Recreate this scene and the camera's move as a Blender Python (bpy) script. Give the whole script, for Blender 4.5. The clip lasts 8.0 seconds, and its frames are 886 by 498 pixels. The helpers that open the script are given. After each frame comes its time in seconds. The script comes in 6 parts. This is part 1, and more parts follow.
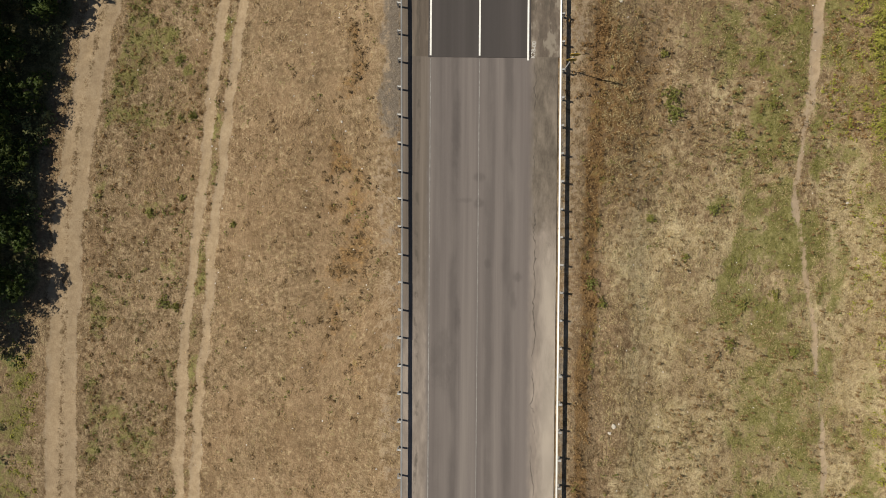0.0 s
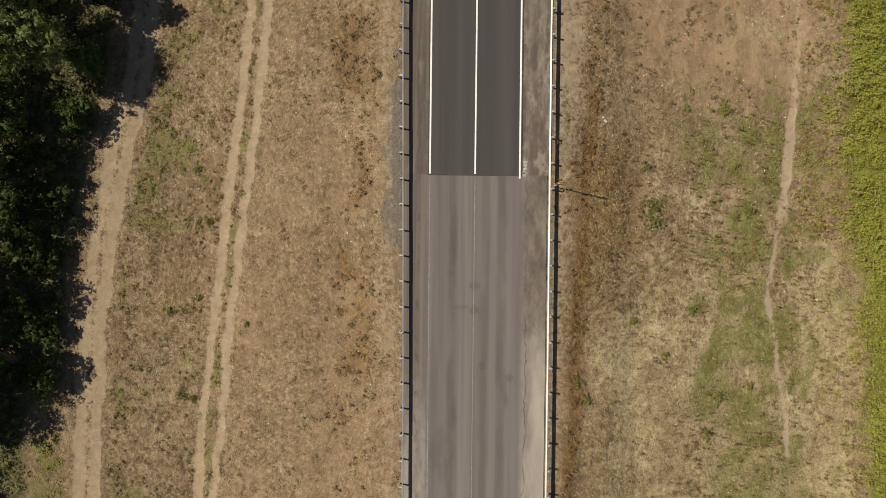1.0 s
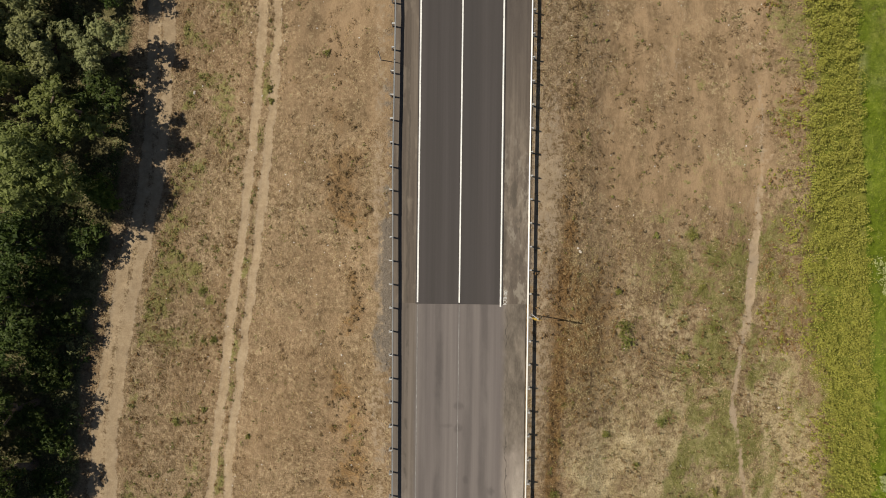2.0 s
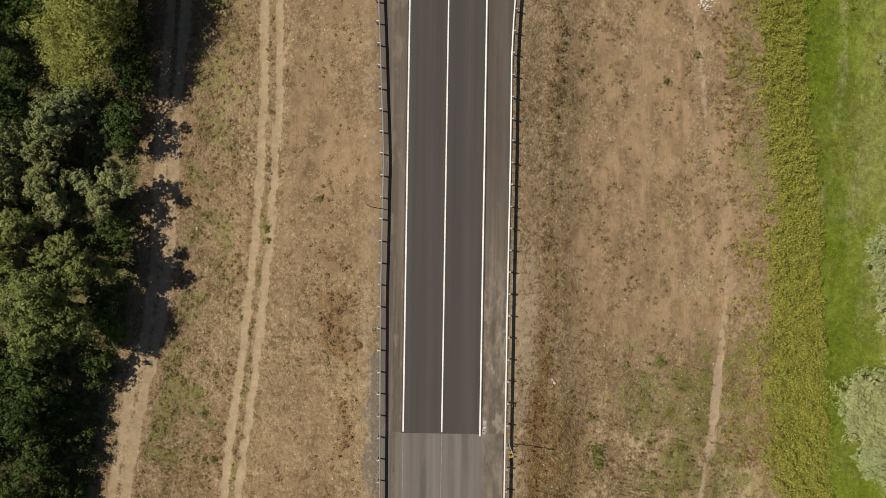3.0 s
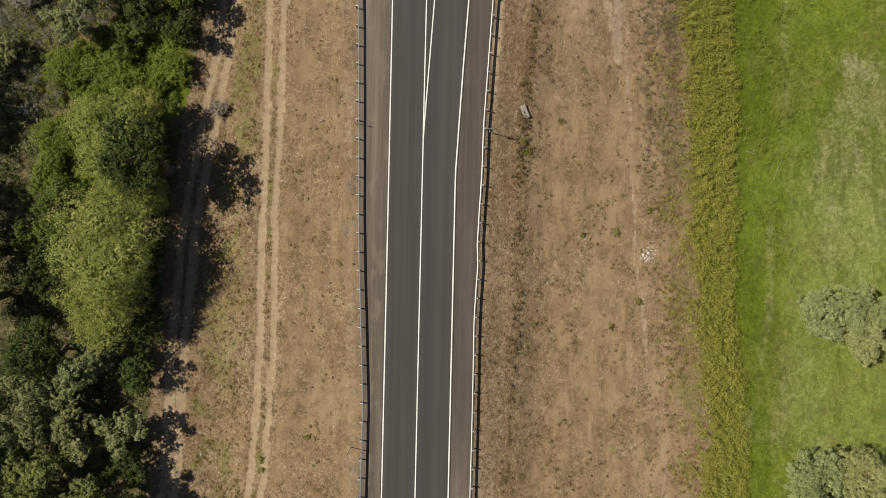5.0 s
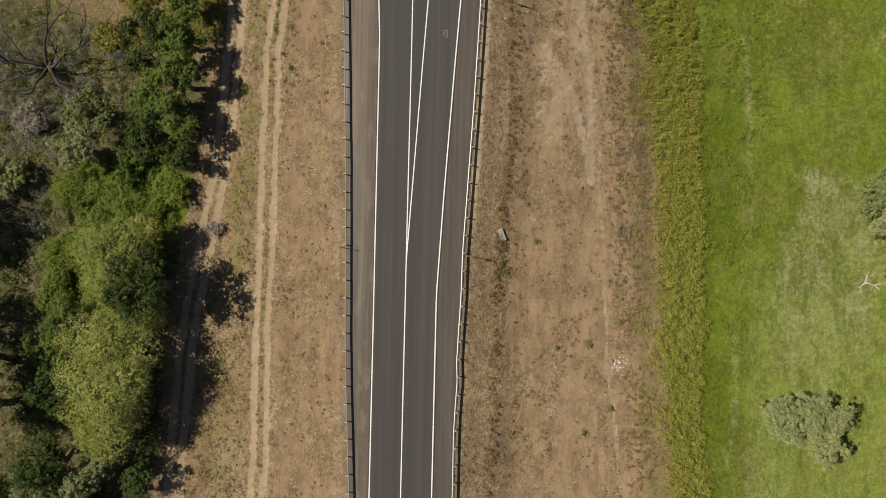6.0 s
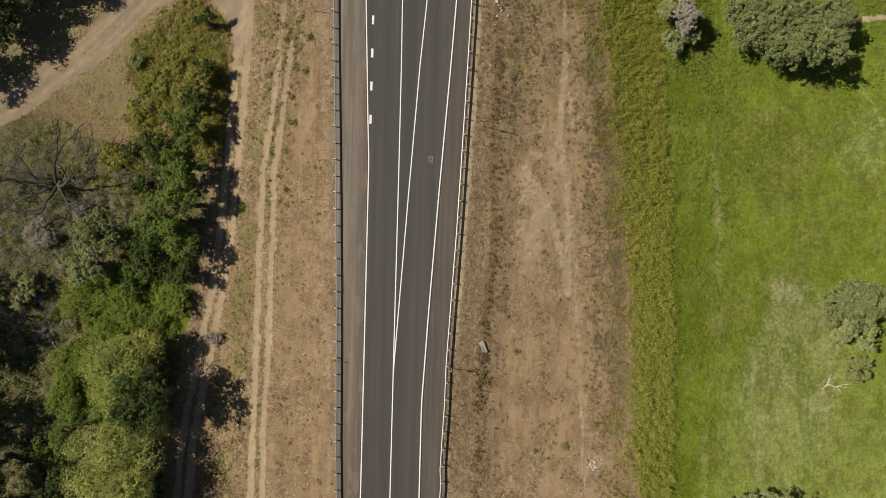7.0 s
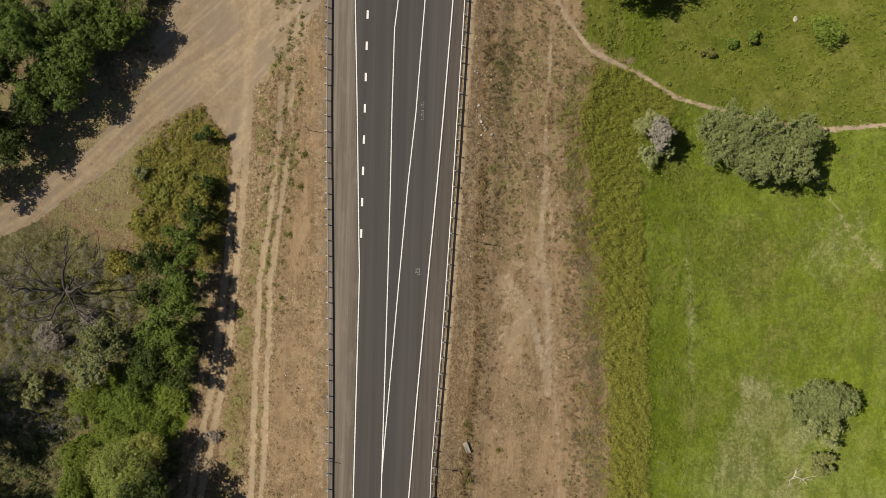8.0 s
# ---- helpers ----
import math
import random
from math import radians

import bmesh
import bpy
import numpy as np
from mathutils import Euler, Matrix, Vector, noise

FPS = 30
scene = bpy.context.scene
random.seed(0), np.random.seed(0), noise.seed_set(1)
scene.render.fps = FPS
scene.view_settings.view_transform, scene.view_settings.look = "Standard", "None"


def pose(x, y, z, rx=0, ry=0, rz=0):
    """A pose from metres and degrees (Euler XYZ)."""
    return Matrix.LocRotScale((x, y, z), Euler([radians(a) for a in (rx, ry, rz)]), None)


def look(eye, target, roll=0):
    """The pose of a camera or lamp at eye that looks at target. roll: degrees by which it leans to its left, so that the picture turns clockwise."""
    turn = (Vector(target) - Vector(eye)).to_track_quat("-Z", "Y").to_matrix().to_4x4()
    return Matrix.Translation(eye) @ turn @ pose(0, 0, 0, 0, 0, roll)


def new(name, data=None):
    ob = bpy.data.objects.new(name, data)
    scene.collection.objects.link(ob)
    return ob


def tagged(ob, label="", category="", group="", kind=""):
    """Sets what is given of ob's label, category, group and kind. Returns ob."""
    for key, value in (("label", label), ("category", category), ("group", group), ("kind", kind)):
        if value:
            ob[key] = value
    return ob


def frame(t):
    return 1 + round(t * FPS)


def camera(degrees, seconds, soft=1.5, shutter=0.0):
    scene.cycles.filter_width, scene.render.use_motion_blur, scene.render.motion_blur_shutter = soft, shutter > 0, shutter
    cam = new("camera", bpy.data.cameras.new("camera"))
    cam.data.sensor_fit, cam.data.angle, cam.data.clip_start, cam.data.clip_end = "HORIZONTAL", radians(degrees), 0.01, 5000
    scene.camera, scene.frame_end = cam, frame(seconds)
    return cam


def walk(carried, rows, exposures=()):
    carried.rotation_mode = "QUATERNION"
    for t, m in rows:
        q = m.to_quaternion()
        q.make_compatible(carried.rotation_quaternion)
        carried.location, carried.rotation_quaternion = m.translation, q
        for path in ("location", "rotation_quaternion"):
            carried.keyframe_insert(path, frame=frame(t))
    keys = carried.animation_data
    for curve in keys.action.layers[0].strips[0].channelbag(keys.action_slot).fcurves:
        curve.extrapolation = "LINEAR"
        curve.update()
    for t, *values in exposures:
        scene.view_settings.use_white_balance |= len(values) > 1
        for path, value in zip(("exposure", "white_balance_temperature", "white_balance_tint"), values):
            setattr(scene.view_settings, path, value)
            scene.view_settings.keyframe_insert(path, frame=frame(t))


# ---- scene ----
cam = camera(62.0, 8.0, 0.84)
# seconds, then the eye's place in metres and its turn in degrees: a drone that looks straight down, climbing as it flies ahead
ROWS = [
    (0.0, 0.158, 0.333, 53.579, 0.026, 0.0, 0.48),
    (0.5, 0.142, 3.717, 55.691, 0.176, 0.011, 0.499),
    (1.0, 0.2, 8.506, 58.127, -0.021, -0.036, 0.629),
    (1.5, 0.543, 13.271, 60.473, 0.111, -0.058, 0.653),
    (3.0, 2.436, 31.242, 67.947, 0.038, -0.099, 0.909),
    (3.5, 2.798, 37.09, 70.383, 0.028, -0.328, 0.995),
    (4.0, 3.742, 43.552, 73.245, 0.029, -0.034, 1.104),
    (4.5, 4.358, 49.186, 75.852, 0.351, 0.023, 1.144),
    (5.0, 5.182, 55.763, 78.604, 0.488, 0.05, 1.277),
    (6.5, 8.061, 75.798, 86.543, 0.45, 0.241, 1.375),
    (7.0, 8.771, 82.793, 89.452, 0.397, 0.248, 1.471),
    (7.5, 9.451, 89.686, 92.141, 0.2, 0.313, 1.576),
    (8.0, 10.311, 97.075, 94.891, 0.112, 0.337, 1.679),
]
walk(cam, [(t, pose(x, y, z, rx, ry, rz)) for t, x, y, z, rx, ry, rz in ROWS])

# ---- world and sun ----
SUN_FROM = Vector((-0.603, 0.11, 0.79)).normalized()
world = bpy.data.worlds.new("sky")
scene.world = world
world.use_nodes = True
sky_node = world.node_tree.nodes.new("ShaderNodeTexSky")
sky_node.sky_type = "NISHITA"
sky_node.sun_disc = False
sky_node.sun_elevation = math.asin(SUN_FROM.z)
sky_node.sun_rotation = math.atan2(SUN_FROM.x, SUN_FROM.y)
back = world.node_tree.nodes["Background"]
back.inputs["Strength"].default_value = 0.042
world.node_tree.links.new(sky_node.outputs["Color"], back.inputs["Color"])

sun_data = bpy.data.lights.new("sun", "SUN")
sun_data.energy = 4.95
sun_data.angle = radians(0.55)
sun_data.color = (1.0, 0.93, 0.8)
sun = new("sun", sun_data)
sun.matrix_world = look(SUN_FROM * 300, (0, 0, 0))


# ---- material tools ----
class Nodes:
    """A node material under construction."""

    def __init__(self, name, rough=0.9, spec=0.2):
        self.mat = bpy.data.materials.new(name)
        self.mat.use_nodes = True
        self.tree = self.mat.node_tree
        self.bsdf = self.tree.nodes["Principled BSDF"]
        self.bsdf.inputs["Roughness"].default_value = rough
        self.bsdf.inputs["Specular IOR Level"].default_value = spec
        self.bsdf.inputs["Diffuse Roughness"].default_value = 1.0

    def node(self, kind, **values):
        n = self.tree.nodes.new(kind)
        for key, value in values.items():
            n.inputs[key].default_value = value
        return n

    def link(self, a, b):
        self.tree.links.new(a, b)

    def place(self):
        if "place" not in self.tree.nodes:
            g = self.tree.nodes.new("ShaderNodeNewGeometry")
            g.name = "place"
        return self.tree.nodes["place"].outputs["Position"]

    def noise(self, scale, detail=4.0, stretch=(1, 1, 1), rough=0.55, shift=(0, 0, 0)):
        m = self.node("ShaderNodeMapping")
        m.inputs["Scale"].default_value = stretch
        m.inputs["Location"].default_value = shift
        self.link(self.place(), m.inputs["Vector"])
        n = self.node("ShaderNodeTexNoise", Scale=scale, Detail=detail, Roughness=rough)
        self.link(m.outputs["Vector"], n.inputs["Vector"])
        return n.outputs["Fac"]

    def ramp(self, fac, stops):
        r = self.tree.nodes.new("ShaderNodeValToRGB")
        while len(r.color_ramp.elements) < len(stops):
            r.color_ramp.elements.new(0.5)
        for e, (p, c) in zip(r.color_ramp.elements, stops):
            e.position = p
            e.color = (*c, 1) if len(c) == 3 else c
        self.link(fac, r.inputs["Fac"])
        return r.outputs["Color"]

    def span(self, fac, a, b, lo=0.0, hi=1.0):
        m = self.tree.nodes.new("ShaderNodeMapRange")
        m.interpolation_type = "SMOOTHSTEP"
        for key, value in (("From Min", a), ("From Max", b), ("To Min", lo), ("To Max", hi)):
            m.inputs[key].default_value = value
        self.link(fac, m.inputs["Value"])
        return m.outputs["Result"]

    def maths(self, op, a, b):
        m = self.tree.nodes.new("ShaderNodeMath")
        m.operation = op
        for i, v in enumerate((a, b)):
            if isinstance(v, (int, float)):
                m.inputs[i].default_value = v
            else:
                self.link(v, m.inputs[i])
        return m.outputs[0]

    def mix(self, fac, a, b, blend="MIX"):
        m = self.tree.nodes.new("ShaderNodeMix")
        m.data_type = "RGBA"
        m.blend_type = blend
        for slot, v in ((0, fac), (6, a), (7, b)):
            if isinstance(v, (int, float)):
                m.inputs[slot].default_value = v
            elif isinstance(v, tuple):
                m.inputs[slot].default_value = (*v, 1)
            else:
                self.link(v, m.inputs[slot])
        return m.outputs[2]

    def mask(self, name):
        a = self.tree.nodes.new("ShaderNodeAttribute")
        a.attribute_name = name
        return a.outputs["Fac"]

    def island(self):
        if "place" not in self.tree.nodes:
            self.place()
        return self.tree.nodes["place"].outputs["Random Per Island"]

    def random(self):
        return self.tree.nodes.new("ShaderNodeObjectInfo").outputs["Random"]

    def axes(self):
        s = self.tree.nodes.new("ShaderNodeSeparateXYZ")
        self.link(self.place(), s.inputs[0])
        return s.outputs

    def finish(self, colour, bump=None, strength=0.5, distance=0.03):
        self.link(colour, self.bsdf.inputs["Base Color"])
        if bump is not None:
            b = self.node("ShaderNodeBump", Strength=strength, Distance=distance)
            self.link(bump, b.inputs["Height"])
            self.link(b.outputs["Normal"], self.bsdf.inputs["Normal"])
        return self.mat


def ground_material():
    n = Nodes("earth_and_grass", 0.95, 0.1)
    broad = n.noise(0.07, 4, rough=0.6)
    patch = n.noise(0.42, 5, rough=0.7)
    tuft = n.noise(1.9, 5, rough=0.75)
    grain = n.noise(7.5, 4, rough=0.75)
    fine = n.noise(34, 2)

    def blurred(mask, by, lo, hi):
        return n.span(n.maths("ADD", n.mask(mask), by), lo, hi)

    def swing(value, amount):
        return n.maths("MULTIPLY", n.maths("SUBTRACT", value, 0.5), amount)

    mixed = n.maths("ADD", n.maths("MULTIPLY", grain, 0.3), n.maths("ADD", n.maths("MULTIPLY", tuft, 0.48), n.maths("MULTIPLY", patch, 0.22)))
    straw = n.ramp(mixed, [(0.39, (0.1, 0.066, 0.034)), (0.45, (0.215, 0.15, 0.084)), (0.51, (0.33, 0.24, 0.144)), (0.56, (0.435, 0.328, 0.205)), (0.62, (0.62, 0.485, 0.31))])
    brown = n.ramp(mixed, [(0.4, (0.095, 0.06, 0.03)), (0.5, (0.185, 0.12, 0.062)), (0.6, (0.33, 0.225, 0.125))])
    earth = n.ramp(n.maths("ADD", n.maths("MULTIPLY", mixed, 0.45), n.maths("MULTIPLY", n.noise(0.55, 4, shift=(8, 1, 0), rough=0.6), 0.55)), [(0.38, (0.19, 0.13, 0.074)), (0.5, (0.285, 0.197, 0.114)), (0.62, (0.388, 0.273, 0.163))])
    pale = n.ramp(mixed, [(0.4, (0.25, 0.195, 0.1)), (0.5, (0.5, 0.41, 0.235)), (0.6, (0.72, 0.61, 0.39))])
    clump = n.noise(1.15, 6, rough=0.78, shift=(17, 5, 0))
    dry = n.mix(n.span(n.maths("ADD", patch, swing(tuft, 0.5)), 0.47, 0.6, 0, 0.75), straw, earth)
    dry = n.mix(n.span(n.maths("ADD", clump, swing(broad, 0.5)), 0.53, 0.61, 0, 0.85), dry, brown)
    dry = n.mix(n.span(broad, 0.44, 0.58, 0.0, 0.4), dry, (0.335, 0.222, 0.128))
    dry = n.mix(n.maths("MULTIPLY", blurred("earthy", n.maths("ADD", swing(patch, 1.4), swing(tuft, 1.0)), 0.25, 0.75), 0.85), dry, earth)
    dry = n.mix(n.maths("MULTIPLY", blurred("pale", n.maths("ADD", swing(patch, 2.0), swing(tuft, 1.5)), 0.2, 0.8), 0.8), dry, pale)
    dry = n.mix(n.span(n.noise(0.16, 5, shift=(31, 12, 0), rough=0.65), 0.46, 0.6, 0.0, 0.5), dry, n.mix(0.5, brown, earth))
    # thin green growth in the dry sward
    flecks = n.noise(3.4, 5, rough=0.8, shift=(6, 21, 0))
    # where the sward is thin it shows smooth soil with drifts of dust; elsewhere single tussocks
    smooth = n.maths("MULTIPLY", n.mask("earthy"), n.span(n.noise(0.3, 5, (1, 0.45, 1), 0.65, (4, 44, 0)), 0.42, 0.56))
    rugged = n.span(smooth, 0.1, 0.8, 1.0, 0.25)
    dry = n.mix(n.maths("MULTIPLY", n.span(flecks, 0.5, 0.64, 0, 0.5), rugged), dry, pale)
    dry = n.mix(n.maths("MULTIPLY", n.span(flecks, 0.48, 0.34, 0, 0.6), rugged), dry, (0.105, 0.07, 0.038))
    dry = n.mix(n.maths("MULTIPLY", smooth, n.span(n.noise(0.8, 5, (1, 0.3, 1), 0.7, (14, 4, 0)), 0.42, 0.6, 0.1, 0.75)), dry, (0.395, 0.277, 0.163))
    dry = n.mix(n.span(n.noise(0.7, 5, (1.3, 0.16, 1), 0.65, (3, 18, 0)), 0.54, 0.66, 0, 0.35), dry, (0.19, 0.122, 0.064))
    olive = n.ramp(mixed, [(0.4, (0.095, 0.098, 0.025)), (0.5, (0.185, 0.178, 0.052)), (0.62, (0.31, 0.285, 0.112))])
    dry = n.mix(n.maths("MULTIPLY", blurred("thin_green", n.maths("ADD", swing(patch, 1.6), swing(tuft, 2.0)), 0.3, 0.8), 0.85), dry, olive)
    # reddish dead weeds
    rust = n.ramp(mixed, [(0.4, (0.08, 0.042, 0.015)), (0.5, (0.21, 0.12, 0.047)), (0.62, (0.4, 0.255, 0.112))])
    rust = n.mix(n.span(n.axes()[1], 16, 34), rust, brown)
    col = n.mix(n.maths("MULTIPLY", blurred("rust", n.maths("ADD", swing(patch, 2.0), swing(tuft, 2.2)), 0.3, 0.95), 0.85), dry, rust)
    # meadow
    lush = n.ramp(mixed, [(0.4, (0.065, 0.083, 0.011)), (0.5, (0.135, 0.16, 0.019)), (0.6, (0.235, 0.26, 0.045))])
    bright = n.ramp(mixed, [(0.4, (0.1, 0.138, 0.014)), (0.5, (0.147, 0.193, 0.017)), (0.6, (0.222, 0.263, 0.038))])
    worn = n.ramp(mixed, [(0.4, (0.17, 0.16, 0.07)), (0.5, (0.28, 0.265, 0.135)), (0.6, (0.43, 0.405, 0.235))])
    lush = n.mix(n.span(n.noise(0.07, 6, shift=(40, 3, 0), rough=0.66), 0.46, 0.54), lush, bright)
    lush = n.mix(n.span(n.noise(0.06, 5, shift=(12, 60, 0), rough=0.7), 0.48, 0.6, 0, 0.55), lush, n.ramp(mixed, [(0.4, (0.052, 0.078, 0.008)), (0.5, (0.105, 0.138, 0.016)), (0.6, (0.19, 0.22, 0.04))]))
    lush = n.mix(n.maths("MULTIPLY", blurred("worn_meadow", n.maths("ADD", swing(n.noise(0.17, 6, shift=(9, 7, 0), rough=0.7), 2.4), swing(tuft, 0.7)), 0.2, 0.95), 0.75), lush, worn)
    soft = n.ramp(mixed, [(0.4, (0.165, 0.197, 0.05)), (0.5, (0.225, 0.262, 0.064)), (0.6, (0.31, 0.345, 0.105))])
    lush = n.mix(n.maths("MULTIPLY", blurred("pale_meadow", swing(n.noise(0.22, 5, shift=(2, 7, 0), rough=0.7), 2.0), 0.25, 0.9), 0.62), lush, soft)
    # mown-over streaks, yellowed spots and rank patches of the meadow
    swath = n.noise(0.5, 5, (1.0, 0.4, 1), 0.7, (15, 2, 0))
    lush = n.mix(n.span(swath, 0.52, 0.64, 0, 0.3), lush, (0.235, 0.26, 0.06))
    lush = n.mix(n.span(swath, 0.48, 0.37, 0, 0.55), lush, (0.085, 0.115, 0.014))
    spots = n.noise(0.19, 6, rough=0.72, shift=(70, 22, 0))
    lush = n.mix(n.span(spots, 0.52, 0.62, 0, 0.5), lush, n.ramp(mixed, [(0.4, (0.1, 0.105, 0.024)), (0.5, (0.17, 0.165, 0.045)), (0.6, (0.27, 0.258, 0.085))]))
    lush = n.mix(n.maths("MULTIPLY", blurred("north_meadow", swing(patch, 1.6), 0.3, 0.8), 0.75), lush, n.ramp(n.maths("ADD", n.maths("MULTIPLY", mixed, 0.5), n.maths("MULTIPLY", spots, 0.5)), [(0.4, (0.075, 0.09, 0.012)), (0.5, (0.14, 0.15, 0.024)), (0.6, (0.22, 0.21, 0.055))]))
    lush = n.mix(n.maths("MULTIPLY", blurred("deep_meadow", swing(patch, 1.0), 0.25, 0.8), 0.85), lush, n.ramp(mixed, [(0.4, (0.06, 0.085, 0.006)), (0.5, (0.105, 0.142, 0.01)), (0.6, (0.165, 0.205, 0.02))]))
    lush = n.mix(n.span(clump, 0.53, 0.63, 0, 0.45), lush, (0.08, 0.098, 0.022))
    lush = n.mix(n.span(flecks, 0.54, 0.68, 0, 0.18), lush, (0.26, 0.3, 0.05))
    lush = n.mix(n.span(flecks, 0.46, 0.34, 0, 0.5), lush, (0.06, 0.085, 0.01))
    col = n.mix(blurred("green", n.maths("ADD", swing(tuft, 1.6), swing(patch, 1.6)), 0.25, 0.8), col, lush)
    bed = n.ramp(mixed, [(0.4, (0.085, 0.088, 0.014)), (0.5, (0.165, 0.165, 0.03)), (0.6, (0.26, 0.25, 0.06))])
    col = n.mix(n.maths("MULTIPLY", blurred("weed_bed", n.maths("ADD", swing(tuft, 1.4), swing(patch, 1.0)), 0.3, 0.8), 0.9), col, bed)
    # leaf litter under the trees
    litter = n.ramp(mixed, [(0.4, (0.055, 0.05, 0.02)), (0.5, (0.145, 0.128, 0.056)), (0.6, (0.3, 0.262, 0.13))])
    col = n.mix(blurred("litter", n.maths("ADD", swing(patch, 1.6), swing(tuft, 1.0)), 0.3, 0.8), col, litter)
    # gravel
    stone = n.ramp(fine, [(0.36, (0.075, 0.065, 0.056)), (0.5, (0.165, 0.143, 0.12)), (0.64, (0.31, 0.275, 0.235))])
    col = n.mix(n.maths("MULTIPLY", blurred("gravel", n.maths("ADD", swing(patch, 2.0), swing(tuft, 1.4)), 0.3, 0.8), 0.8), col, stone)
    # bare trodden soil
    soil = n.ramp(n.maths("ADD", n.maths("MULTIPLY", patch, 0.5), n.maths("MULTIPLY", tuft, 0.5)), [(0.38, (0.295, 0.218, 0.138)), (0.5, (0.372, 0.283, 0.182)), (0.62, (0.45, 0.35, 0.232))])
    slant = n.node("ShaderNodeMapping")
    slant.inputs["Scale"].default_value = (0.07, 1.3, 1)
    turned = n.node("ShaderNodeMapping")
    turned.inputs["Rotation"].default_value = (0, 0, radians(-42))
    n.link(n.place(), turned.inputs["Vector"])
    n.link(turned.outputs["Vector"], slant.inputs["Vector"])
    drag = n.node("ShaderNodeTexNoise", Scale=1.0, Detail=5.0, Roughness=0.6)
    n.link(slant.outputs["Vector"], drag.inputs["Vector"])
    drift = n.noise(0.2, 5, shift=(3, 30, 0), rough=0.6)
    soil = n.mix(n.span(drift, 0.42, 0.58, 0, 0.75), soil, (0.33, 0.262, 0.188))
    soil = n.mix(n.span(drag.outputs["Fac"], 0.5, 0.64, 0, 0.4), soil, (0.52, 0.405, 0.275))
    soil = n.mix(n.span(drag.outputs["Fac"], 0.5, 0.38, 0, 0.35), soil, (0.3, 0.235, 0.165))
    soil = n.mix(n.span(fine, 0.42, 0.6, 0, 0.12), soil, (0.31, 0.225, 0.145))
    soil = n.mix(n.span(grain, 0.58, 0.66, 0, 0.2), soil, (0.26, 0.185, 0.115))
    soil = n.mix(n.maths("MULTIPLY", n.mask("dusty"), 0.7), soil, n.ramp(mixed, [(0.4, (0.36, 0.265, 0.16)), (0.5, (0.455, 0.345, 0.215)), (0.6, (0.54, 0.425, 0.28))]))
    col = n.mix(blurred("bare", n.maths("ADD", swing(tuft, 1.5), swing(grain, 0.7)), 0.3, 0.66), col, soil)
    high = n.maths("ADD", n.maths("MULTIPLY", tuft, 1.5), n.maths("MULTIPLY", grain, 0.6))
    tame = n.maths("MULTIPLY", n.span(n.mask("bare"), 0.2, 0.7, 1.0, 0.22), n.span(n.mask("earthy"), 0.2, 0.9, 1.0, 0.5))
    high = n.maths("MULTIPLY", n.maths("SUBTRACT", high, 1.05), tame)
    return n.finish(col, high, 1.0, 0.2)


